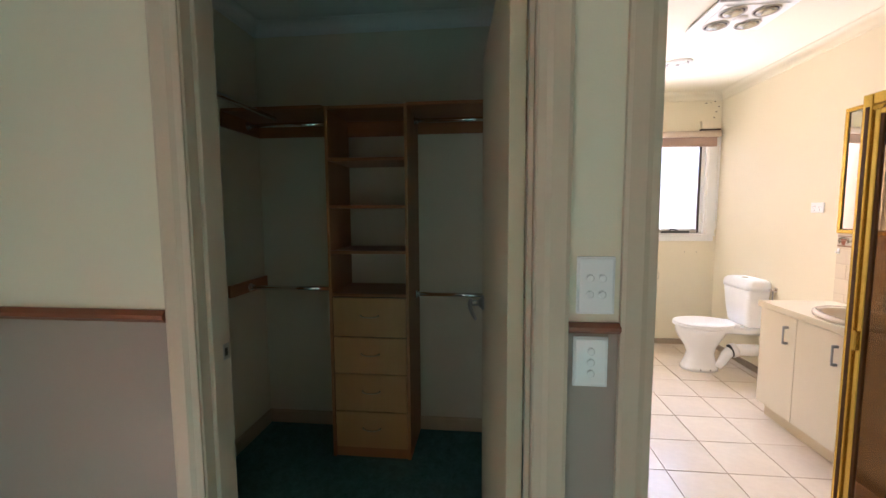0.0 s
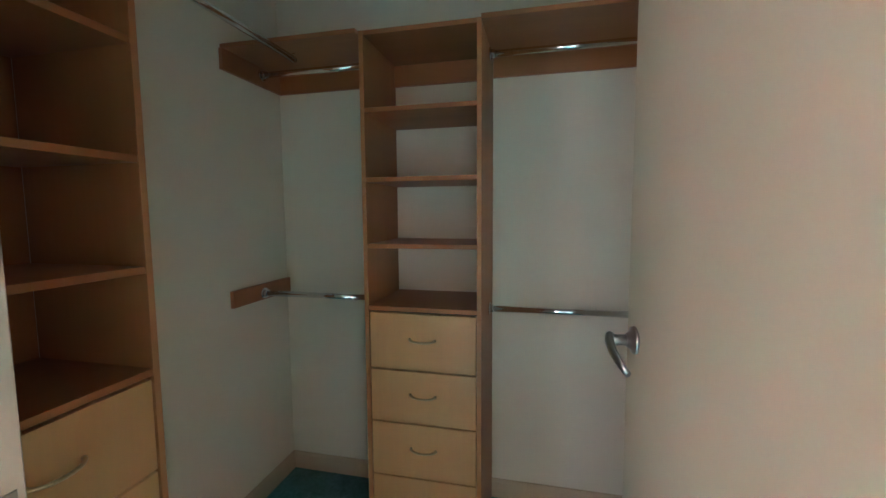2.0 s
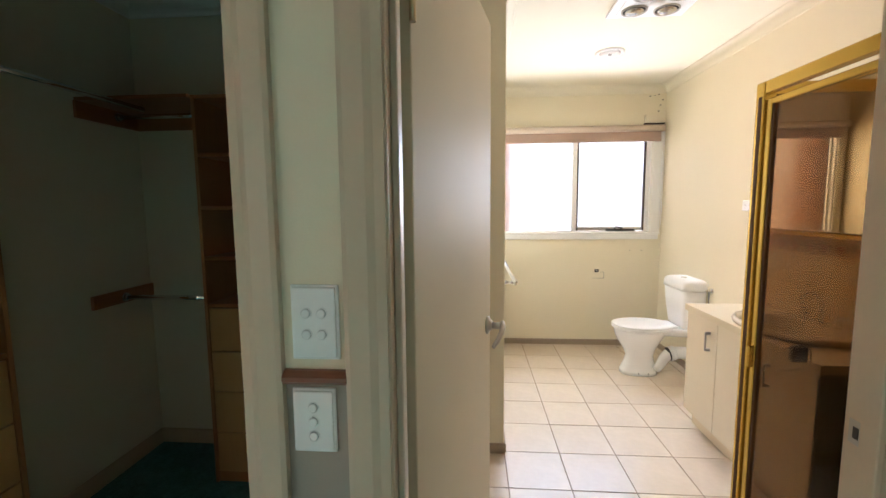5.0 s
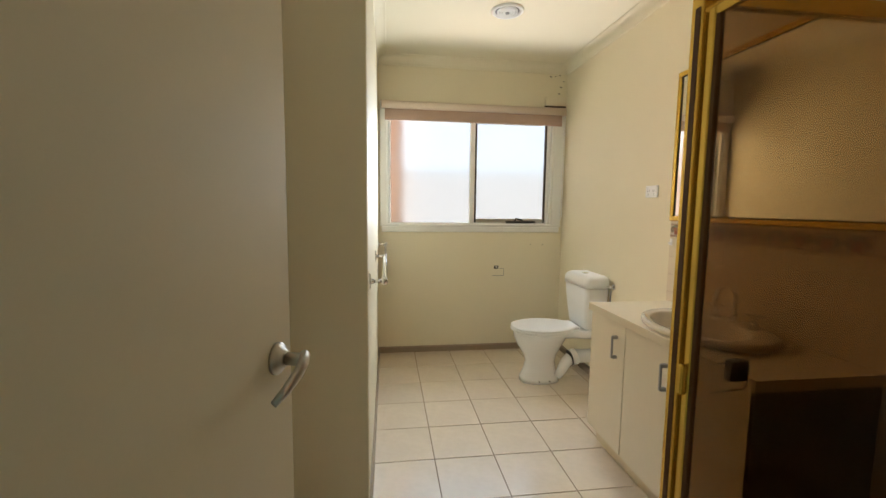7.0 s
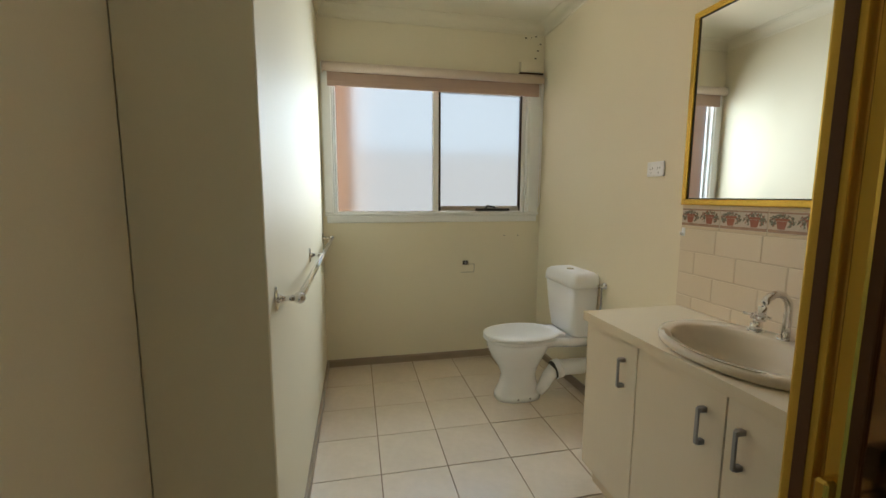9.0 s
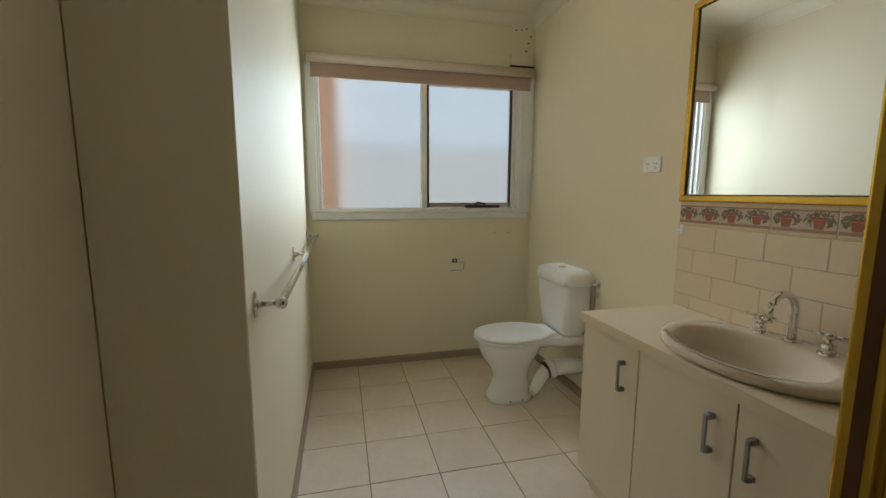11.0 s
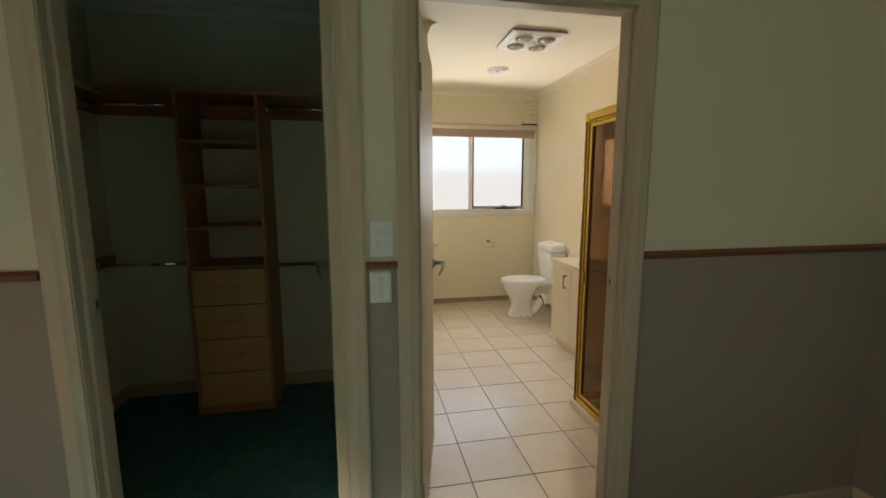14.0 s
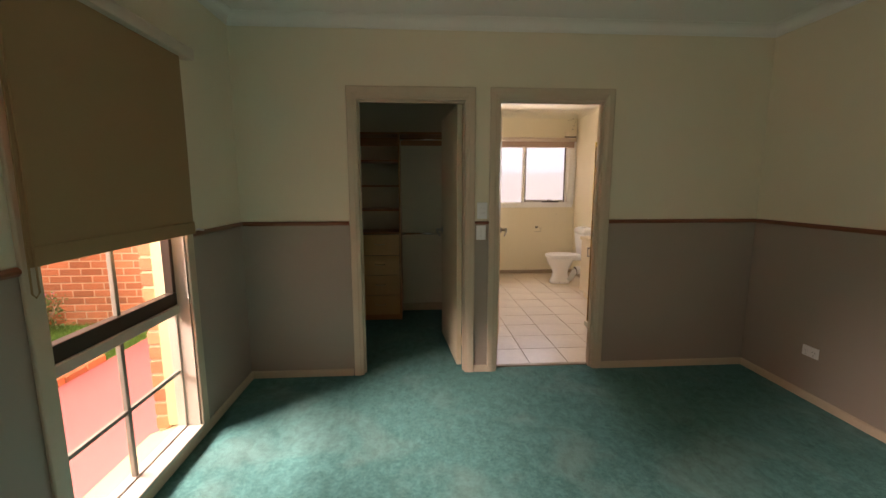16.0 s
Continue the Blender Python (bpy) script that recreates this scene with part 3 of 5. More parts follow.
def lever(door, side_n, base, along, z):
    """Lever handle: rose, neck and a curved lever that droops towards its end. side_n: out of the leaf; along: towards the hinge."""
    n, a = Vector(side_n), Vector(along)
    p = Vector(base) + Vector((0, 0, z))
    bm = bmesh.new()
    side = n.cross(Vector((0, 0, 1)))
    loft(bm, [[p + n * d + (side * math.cos(2 * math.pi * k / 28) + Vector((0, 0, math.sin(2 * math.pi * k / 28)))) * r for k in range(28)] for r, d in ((0.0305, 0.0), (0.0305, 0.004), (0.028, 0.008), (0.021, 0.010), (0.018, 0.015), (0.014, 0.020))])
    h = part("door_handle", bm, SATIN, door, "satin steel lever handle")
    part("neck", one_cyl(p + n * 0.018, p + n * 0.056, 0.0120, seg=20), SATIN, h)
    pts = [p + n * 0.052 + a * -0.006 + Vector((0, 0, 0.007)), p + n * 0.057 + a * 0.010 + Vector((0, 0, 0.000)), p + n * 0.056 + a * 0.034 + Vector((0, 0, -0.014)), p + n * 0.049 + a * 0.062 + Vector((0, 0, -0.030)), p + n * 0.038 + a * 0.088 + Vector((0, 0, -0.046))]
    part("lever", one_tube(pts, 0.010, seg=14, radii=[0.0125, 0.0125, 0.0115, 0.0098, 0.0072], flat=0.75), SATIN, h)
    return h


def door_leaf(nm, hinge, tip, thick_side, label, hz=1.055):
    """A flush door leaf that stands open, from its hinge edge to its tip edge (plan), thickness to the given side."""
    hx, tx = Vector((*hinge, 0)), Vector((*tip, 0))
    d = (tx - hx).normalized()
    n = Vector((-d.y, d.x, 0)) * thick_side
    L = (tx - hx).length
    ob = thing(nm, hx, label, "door")
    ob["kind"] = "structure"
    bm = box(bmesh.new(), 0, L, 0, 0.040, 0.012, 2.036, bevel=0.002)
    M = Matrix(((d.x, n.x, 0, hx.x), (d.y, n.y, 0, hx.y), (0, 0, 1, 0), (0, 0, 0, 1)))
    bm.transform(M)
    bmesh.ops.recalc_face_normals(bm, faces=bm.faces)
    leaf = part("leaf", bm, DOOR, ob)
    lever(ob, -n, hx + d * (L - 0.058), -d, hz)
    lever(ob, n, hx + d * (L - 0.058) + n * 0.040, -d, hz)
    lt = hx + d * L
    bm = box(bmesh.new(), L - 0.001, L + 0.0015, 0.006, 0.030, hz - 0.028, hz + 0.028)
    bm.transform(M)
    part("latch_plate", bm, BRASS, leaf)
    for z in (0.22, 1.80):
        c = hx + n * -0.004 + Vector((0, 0, z))
        part("hinge", one_cyl(c - Vector((0, 0, 0.045)), c + Vector((0, 0, 0.045)), 0.006, seg=12), BRASS, ob)
    return ob


door_leaf("door_1", (0.2165, 1.128), (0.147, 1.900), 1, "cream painted flush closet door, standing open into the closet", hz=1.035)
ang = radians(77.0)
door_leaf("door_2", (0.497, 1.128), (0.497 + 0.73 * math.cos(ang), 1.128 + 0.73 * math.sin(ang)), 1, "cream painted flush bathroom door, standing wide open", hz=1.035)


# ---- bedroom: window, blind, switches, outlet ----
def bedroom_window():
    y0, y1, z0, z1 = WIN
    ob = thing("window_1", (XL - 0.1, (y0 + y1) / 2, z0), "beige painted timber window with cross bars and a brown awning sash", "window")
    ob["kind"] = "structure"
    # lining boards
    part("reveal", one_box(-1.460, XL, y0, y0 + 0.012, z0, z1), WINFRAME, ob)
    part("reveal", one_box(-1.460, XL, y1 - 0.010, y1 + 0.002, z0, z1), WINFRAME, ob)
    part("reveal_head", one_box(-1.460, XL, y0 + 0.012, y1 - 0.012, z1 - 0.012, z1), WINFRAME, ob)
    part("window_sill", one_box(-1.460, XL + 0.018, y0 - 0.02, y1 + 0.02, z0 + 0.004, z0 + 0.026, bevel=0.004), WINFRAME, ob)
    # architraves
    part("architrave", one_box(XL, XL + 0.016, y0 - 0.068, y0 + 0.002, 0.054, z1 + 0.068, bevel=0.004), TRIM, ob)
    part("architrave", one_box(XL, XL + 0.016, y1 - 0.002, y1 + 0.066, 0.054, z1 + 0.068, bevel=0.004), TRIM, ob)
    part("architrave_head", one_box(XL, XL + 0.016, y0 + 0.003, y1 - 0.003, z1 - 0.002, z1 + 0.068, bevel=0.004), TRIM, ob)
    # frame in the opening
    fx0, fx1 = -1.510, -1.460
    part("frame_stile", one_box(fx0, fx1, y0, y0 + 0.030, z0, z1, bevel=0.003), WINFRAME, ob)
    part("frame_stile", one_box(fx0, fx1, y1 - 0.020, y1 + 0.010, z0, z1, bevel=0.003), WINFRAME, ob)
    part("frame_sill", one_box(fx0, fx1, y0 + 0.030, y1 - 0.020, z0, z0 + 0.032, bevel=0.003), WINFRAME, ob)
    part("frame_head", one_box(fx0, fx1, y0 + 0.030, y1 - 0.020, z1 - 0.035, z1, bevel=0.003), WINFRAME, ob)
    part("transom", one_box(fx0, fx1 + 0.022, y0 + 0.030, y1 - 0.020, 0.748, 0.796, bevel=0.004), WINFRAME, ob)
    # upper brown sash
    sx0, sx1 = -1.492, -1.446
    a, b = y0 + 0.031, y1 - 0.021
    part("sash_rail", one_box(sx0, sx1, a, b, 0.798, 0.868, bevel=0.003), BROWNAL, ob)
    part("sash_rail", one_box(sx0, sx1, a, b, z1 - 0.075, z1 - 0.037, bevel=0.003), BROWNAL, ob)
    part("sash_stile", one_box(sx0, sx1, a, a + 0.026, 0.868, z1 - 0.075, bevel=0.003), BROWNAL, ob)
    part("sash_stile", one_box(sx0, sx1, b - 0.026, b, 0.868, z1 - 0.075, bevel=0.003), BROWNAL, ob)
    # cross bars and panes
    ym = -0.166
    part("glazing_bar", one_box(-1.488, -1.464, ym - 0.011, ym + 0.011, z0 + 0.032, 0.748, bevel=0.003), BARSHADE, ob)
    part("glazing_bar", one_box(-1.486, -1.466, y0 + 0.030, y1 - 0.020, 0.398, 0.418, bevel=0.003), BARSHADE, ob)
    part("glazing_bar", one_box(-1.482, -1.460, ym - 0.011, ym + 0.011, 0.868, z1 - 0.075, bevel=0.003), BARSHADE, ob)
    for za, zb in ((z0 + 0.032, 0.748), (0.868, z1 - 0.075)):
        g = part("pane", one_box(-1.479, -1.475, a, b, za, zb), CLEARGLASS, ob)
        g.visible_shadow = False
    # outer sill and brick jambs are built with the brick wall
    return ob


bedroom_window()


def added_window():
    """A plain unseen window added to the west wall behind the walker, an opening for the fill lamp."""
    y0, y1, z0, z1 = WIN_ADDED
    ob = thing("window_3", (XL - 0.1, (y0 + y1) / 2, z0), "plain white timber window, unseen, added to light the bedroom", "window")
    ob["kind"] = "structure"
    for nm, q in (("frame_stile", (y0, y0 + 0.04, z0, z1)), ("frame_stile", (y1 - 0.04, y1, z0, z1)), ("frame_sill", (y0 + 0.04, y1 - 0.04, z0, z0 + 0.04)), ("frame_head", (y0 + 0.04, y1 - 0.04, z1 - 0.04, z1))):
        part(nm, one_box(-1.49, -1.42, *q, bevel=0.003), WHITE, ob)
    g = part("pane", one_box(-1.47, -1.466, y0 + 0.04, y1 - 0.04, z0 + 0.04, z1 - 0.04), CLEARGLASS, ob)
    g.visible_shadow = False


added_window()


def roller_blind():
    ob = thing("roller_blind", (XL + 0.03, -0.17, 1.19), "taupe cloth roller blind, drawn half down over the window", "blind")
    x = XL + 0.034
    bm = bmesh.new()
    box(bm, x - 0.028, x + 0.040, -0.70, 0.405, 2.105, 2.165, bevel=0.012, seg=2)
    part("head_box", bm, PELMET, ob)
    # cloth, slightly wavy
    bm = bmesh.new()
    ny, nz = 18, 24
    y0, y1, z0, z1 = -0.672, 0.318, 1.185, 2.12
    for off in (0.0, 0.0016):
        vs = [[bm.verts.new((x + off + 0.003 * math.sin(5 * j / nz + 0.7 * i / ny * 6) * (1 - j / nz), y0 + (y1 - y0) * i / ny, z0 + (z1 - z0) * j / nz)) for j in range(nz + 1)] for i in range(ny + 1)]
        for i in range(ny):
            for j in range(nz):
                f = bm.faces.new((vs[i][j], vs[i + 1][j], vs[i + 1][j + 1], vs[i][j + 1]))
                f.smooth = True
    part("cloth", bm, BLIND, ob)
    bm = one_box(x - 0.004, x + 0.008, y0, y1, z0 - 0.004, z0 + 0.062, bevel=0.003)
    part("bottom_hem", bm, BLIND, ob, "folded hem with a bottom bar")
    part("bracket", one_box(XL, x - 0.028, 0.38, 0.40, 2.11, 2.16), PELMET, ob)
    part("bracket", one_box(XL, x - 0.028, -0.695, -0.675, 2.11, 2.16), PELMET, ob)
    part("pull_cord", one_tube([(x + 0.012, -0.69, 2.11), (x + 0.013, -0.684, 1.7), (x + 0.012, -0.69, 1.1), (x + 0.012, -0.678, 1.085), (x + 0.016, -0.668, 1.1), (x + 0.016, -0.668, 2.11)], 0.003, seg=6), BLIND, ob)
    return ob


roller_blind()


def cord_cleat():
    ob = thing("cord_cleat", (XL + 0.02, 0.42, DADO_Z + 0.016), "small white plastic cord hook resting on the dado rail", "hook")
    part("base", one_box(XL, XL + 0.012, 0.405, 0.445, DADO_Z + 0.017, DADO_Z + 0.027, bevel=0.003), PLASTIC, ob)
    part("loop", one_tube([(XL + 0.010, 0.408, DADO_Z + 0.022), (XL + 0.026, 0.412, DADO_Z + 0.016), (XL + 0.032, 0.425, DADO_Z + 0.015), (XL + 0.026, 0.438, DADO_Z + 0.016), (XL + 0.010, 0.442, DADO_Z + 0.022)], 0.003, seg=8), PLASTIC, ob)


cord_cleat()


def wall_plate(nm, x0, x1, z0, z1, label, dots, depth=0.010):
    """A light-switch plate on the north wall with round rocker buttons."""
    ob = thing(nm, ((x0 + x1) / 2, YD, z0), label, "light switch")
    yb = YD
    part("surround", one_box(x0, x1, yb - depth * 0.6, yb, z0, z1, bevel=0.003, seg=2), PLASTIC, ob)
    part("cover", one_box(x0 + 0.004, x1 - 0.004, yb - depth, yb - depth * 0.6, z0 + 0.004, z1 - 0.004, bevel=0.0025, seg=2), PLASTIC, ob)
    for dx, dz in dots:
        c = Vector(((x0 + x1) / 2 + dx, yb - depth, (z0 + z1) / 2 + dz))
        r = part("rocker_ring", one_cyl(c, c + Vector((0, -0.0012, 0)), 0.0092, seg=20), PLASTIC, ob)
        bm = bmesh.new()
        loft(bm, [[c + Vector((rr * math.cos(2 * math.pi * k / 18), -d, rr * 1.05 * math.sin(2 * math.pi * k / 18))) for k in range(18)] for rr, d in ((0.0075, 0.0012), (0.0075, 0.003), (0.006, 0.0042))])
        part("button", bm, CERAMIC, r)


wall_plate("light_switch", 0.314, 0.392, 1.197, 1.319, "white four-gang switch plate above the dado rail", [(-0.0125, 0.016), (0.0125, 0.016), (-0.0125, -0.018), (0.0125, -0.018)])
wall_plate("light_switch", 0.310, 0.382, 1.040, 1.149, "white three-gang switch plate below the dado rail", [(0, 0.024), (0, 0.0), (0, -0.024)])


def power_point(nm, c, along, out, label, w=0.116, h=0.072):
    """Double power outlet: plate, two switches, six slots. along: unit vector of its width; out: off the wall."""
    a, o, u = Vector(along), Vector(out), Vector((0, 0, 1))
    c = Vector(c)
    ob = thing(nm, c - u * h / 2, label, "power outlet")

    def slab(da0, da1, dz0, dz1, d0, d1, bev):
        p, q = c + a * da0 + u * dz0 + o * d0, c + a * da1 + u * dz1 + o * d1
        return one_box(min(p.x, q.x), max(p.x, q.x), min(p.y, q.y), max(p.y, q.y), min(p.z, q.z), max(p.z, q.z), bevel=bev)

    part("plate", slab(-w / 2, w / 2, -h / 2, h / 2, 0, 0.009, 0.003), PLASTIC, ob)
    for s in (-1, 1):
        part("rocker", slab(s * 0.040 - 0.006, s * 0.040 + 0.006, 0.012, 0.028, 0.009, 0.0125, 0.001), PLASTIC, ob)
        for k, dz in ((-0.008, 0.004), (0.008, 0.004), (0.0, -0.018)):
            part("slot", slab(s * 0.026 + k - 0.0012, s * 0.026 + k + 0.0012, dz - 0.005, dz + 0.005, 0.009, 0.0096, 0), BLACK, ob)
    return ob


power_point("power_outlet", (XR, 0.447, 0.333), (0, 1, 0), (-1, 0, 0), "white double power outlet low on the grey wall")
power_point("power_outlet", (BX1, 3.353, 1.428), (0, 1, 0), (-1, 0, 0), "white double power outlet beside the bathroom mirror")


# ---- closet ----
def shelf_tower(nm, label):
    """A drawer tower with open shelves, made facing -y with its left front bottom corner at the origin: width w, depth d."""
    w, d, H, t = 0.457, 0.355, 1.985, 0.017
    ob = thing(nm, (0, 0, 0), label, "shelf tower")
    part("side_panel", one_box(0, t, 0, d, 0, H, bevel=0.001), MAPLE, ob)
    part("side_panel", one_box(w - t, w, 0, d, 0, H, bevel=0.001), MAPLE, ob)
    for z in (1.968, 1.691, 1.434, 1.183, 0.942):
        part("shelf", one_box(t, w - t, 0.002, d, z, z + t, bevel=0.001), MAPLE_H, ob)
    part("back_rail", one_box(t, w - t, d - 0.016, d, 1.878, 1.968), MAPLE_H, ob)
    part("kick_panel", one_box(t, w - t, 0.012, 0.028, 0.0, 0.058), MAPLE, ob)
    part("drawer_carcass", one_box(t, w - t, 0.030, d, 0.050, 0.940), GAPSHADE, ob, "solid block in the drawer case, coloured dark for shade")
    zs = (0.058, 0.275, 0.497, 0.711, 0.937)
    for k in range(4):
        gap = 0.0035 if k != 2 else 0.0045
        f = part("drawer_front", one_box(t + 0.003, w - t - 0.003, 0.004, 0.022, zs[k] + 0.002, zs[k + 1] - gap, bevel=0.0012), DRAWER, ob)
        zc, xc = (zs[k] + zs[k + 1]) / 2 + 0.008, w / 2 + 0.002
        bm = bmesh.new()
        pts = [(xc + 0.050 * math.cos(math.pi * i / 10) * -1, 0.004 - 0.022 * math.sin(math.pi * i / 10), zc - 0.006 * math.sin(math.pi * i / 10) + 0.003) for i in range(11)]
        tube(bm, pts, 0.004, seg=8, radii=[0.006, 0.005] + [0.0042] * 7 + [0.005, 0.006])
        part("pull", bm, BRASS, f, "bowed brass drawer pull")
    return ob


t1 = shelf_tower("closet_tower", "maple-print tower of open shelves over four drawers")
t1.matrix_basis = pose(-0.757, 2.350, 0)
t2 = copy_thing(t1, pose(-0.972, 1.196, 0, 0, 0, 90))
part("back_panel", box(bmesh.new(), CX0 + 0.001, CX0 + 0.007, 1.213, 1.636, 0.942, 1.968), MAPLE_H, t2)
t2["label"] = "maple-print shelf and drawer tower on the closet side wall"


def closet_shelf(nm, x0, x1, label, left_cleat):
    ob = thing(nm, ((x0 + x1) / 2, 2.5, 1.968), label, "wall shelf")
    part("board", one_box(x0, x1, 2.325, CY1, 1.968, 1.985, bevel=0.001), MAPLE_H, ob)
    part("back_cleat", one_box(x0, x1, CY1 - 0.016, CY1, 1.886, 1.968, bevel=0.001), MAPLE_H, ob)
    xa = (x0, x0 + 0.016) if left_cleat else (x1 - 0.016, x1)
    part("side_cleat", one_box(xa[0], xa[1], 2.318, CY1 - 0.016, 1.886, 1.968, bevel=0.001), MAPLE_H, ob)
    return ob


closet_shelf("closet_shelf", CX0, -0.758, "maple-print hat shelf between side wall and tower", True)
closet_shelf("closet_shelf", -0.299, CX1, "maple-print hat shelf between tower and side wall", False)


def hanging_rail(nm, p0, p1, label, ends=(True, True), r=0.0125):
    ob = thing(nm, p0, label, "clothes rail")
    p0, p1 = Vector(p0), Vector(p1)
    d = (p1 - p0).normalized()
    part("bar", one_cyl(p0, p1, r, seg=18), CHROME, ob)
    for p, s, on in ((p0, 1, ends[0]), (p1, -1, ends[1])):
        if on:
            bm = one_cyl(p, p + d * s * 0.006, 0.026, 0.024, seg=22)
            cyl(bm, p + d * s * 0.006, p + d * s * 0.022, 0.0175, 0.0165, seg=20)
            part("socket", bm, CHROME, ob)
    return ob


hanging_rail("clothes_rail", (-0.300, 2.575, 1.940), (CX1, 2.575, 1.940), "chrome clothes rail under the hat shelf")
hanging_rail("clothes_rail", (-0.300, 2.575, 0.918), (CX1, 2.575, 0.918), "chrome clothes rail at waist height beside the tower")
hanging_rail("clothes_rail", (CX0 + 0.016, 2.560, 1.935), (-0.757, 2.560, 1.935), "chrome clothes rail under the hat shelf")
hanging_rail("clothes_rail", (CX0 + 0.018, 2.505, 0.957), (-0.757, 2.505, 0.957), "chrome clothes rail from a wall cleat to the tower")
rail = hanging_rail("clothes_rail", (-1.085, 1.653, 1.945), (-1.085, 2.45, 1.945), "chrome clothes rail from the side tower to the hat shelf", ends=(True, False))
part("hanger_bracket", one_tube([(-1.085, 2.44, 1.957), (-1.085, 2.445, 1.968)], 0.005, seg=8), CHROME, rail)
structure("trim_rail_cleat", one_box(CX0, CX0 + 0.018, 2.312, CY1, 0.928, 0.999, bevel=0.0015), MAPLE_H, label="maple-print wall cleat that holds a clothes rail", category="cleat")


# ---- bathroom: window and blind ----
def bathroom_window():
    x0, x1, z0, z1 = BWIN
    ob = thing("window_2", ((x0 + x1) / 2, BY1, z0), "white framed obscure-glass window with a brown awning sash", "window")
    ob["kind"] = "structure"
    y = BY1
    part("reveal", one_box(x0, x0 + 0.012, y, y + 0.075, z0, z1), WHITE, ob)
    part("reveal", one_box(x1 - 0.012, x1, y, y + 0.075, z0, z1), WHITE, ob)
    part("window_sill", one_box(x0 - 0.062, x1 + 0.095, y - 0.016, y + 0.075, z0 - 0.018, z0 + 0.004, bevel=0.004), WHITE, ob)
    part("apron", one_box(x0 - 0.050, x1 + 0.080, y - 0.012, y, z0 - 0.068, z0 - 0.018, bevel=0.005), WHITE, ob)
    part("architrave", one_box(x0 - 0.062, x0, y - 0.014, y, z0 + 0.004, z1 + 0.04, bevel=0.004), WHITE, ob)
    part("architrave", one_box(x1, x1 + 0.088, y - 0.014, y, z0 + 0.004, z1 + 0.04, bevel=0.004), WHITE, ob)
    part("architrave_head", one_box(x0 - 0.062, x1 + 0.088, y - 0.014, y, z1 + 0.04, z1 + 0.08), WHITE, ob)
    fy0, fy1 = y + 0.035, y + 0.075
    part("frame_stile", one_box(x0 + 0.012, x0 + 0.030, fy0, fy1, z0, z1, bevel=0.003), WHITE, ob)
    part("frame_stile", one_box(x1 - 0.042, x1 - 0.012, fy0, fy1, z0, z1, bevel=0.003), WHITE, ob)
    part("frame_sill", one_box(x0 + 0.030, x1 - 0.042, fy0, fy1, z0, z0 + 0.014, bevel=0.002), WHITE, ob)
    part("frame_head", one_box(x0 + 0.030, x1 - 0.042, fy0, fy1, z1 - 0.03, z1), WHITE, ob)
    xm = 1.612
    part("mullion", one_box(xm - 0.020, xm + 0.022, fy0 - 0.006, fy1, z0 + 0.014, z1 - 0.03, bevel=0.003), WHITE, ob)
    # brown sash on the hinged side
    a, b = xm + 0.024, x1 - 0.044
    for nm, q in (("sash_stile", (a, a + 0.016, z0 + 0.016, z1 - 0.032)), ("sash_stile", (b - 0.015, b, z0 + 0.016, z1 - 0.032)), ("sash_rail", (a + 0.016, b - 0.015, z0 + 0.016, z0 + 0.052)), ("sash_rail", (a + 0.016, b - 0.015, z1 - 0.068, z1 - 0.032))):
        part(nm, one_box(q[0], q[1], fy0 + 0.004, fy1 - 0.006, q[2], q[3], bevel=0.002), SATIN if nm == "sash_rail" else BROWNAL, ob)
    for xa, xb, za, zb in ((x0 + 0.030, xm - 0.020, z0 + 0.014, z1 - 0.03), (a + 0.016, b - 0.015, z0 + 0.052, z1 - 0.068)):
        g = part("pane", one_box(xa, xb, y + 0.052, y + 0.057, za, zb), FROST, ob, "obscure glass pane")
        g.visible_shadow = False
    # winder
    wx, wz = 2.020, z0 + 0.030
    wd = part("winder", one_box(wx - 0.090, wx + 0.190, fy0 - 0.012, fy0 + 0.004, wz - 0.016, wz + 0.004, bevel=0.003), BLACK, ob, "black sash winder")
    bm = one_tube([(wx - 0.01, fy0 - 0.016, wz + 0.004), (wx + 0.00, fy0 - 0.024, wz + 0.026), (wx + 0.03, fy0 - 0.030, wz + 0.020), (wx + 0.062, fy0 - 0.034, wz + 0.012)], 0.007, seg=8)
    part("crank", bm, BLACK, wd)
    return ob


bathroom_window()


def bathroom_blind():
    ob = thing("roller_blind", (1.62, BY1 - 0.05, 2.055), "dusty pink roller blind, rolled nearly all the way up", "blind")
    y = BY1 - 0.052
    bm = bmesh.new()
    ring = lambda x: [(x, y + 0.030 * math.cos(2 * math.pi * k / 20), 2.172 + 0.032 * math.sin(2 * math.pi * k / 20)) for k in range(20)]
    loft(bm, [ring(0.812), ring(2.424)])
    part("rolled_cloth", bm, PELMET, ob)
    part("cloth", one_box(0.836, 2.408, y + 0.022, y + 0.024, 2.060, 2.165), PINKBLIND, ob)
    part("bottom_bar", one_box(0.836, 2.408, y + 0.017, y + 0.029, 2.050, 2.082, bevel=0.003), PINKBLIND, ob)
    for x in (0.808, 2.426):
        part("bracket", one_box(x - 0.003, x + 0.003, y - 0.02, BY1, 2.14, 2.205, bevel=0.001), PELMET, ob)
    part("chain", one_tube([(2.430, y, 2.17), (2.433, y + 0.01, 1.7), (2.432, y + 0.015, 1.24), (2.424, y + 0.012, 1.212), (2.415, y + 0.01, 1.24), (2.418, y, 1.7), (2.420, y, 2.17)], 0.004, seg=6), PLASTIC, ob)


bathroom_blind()


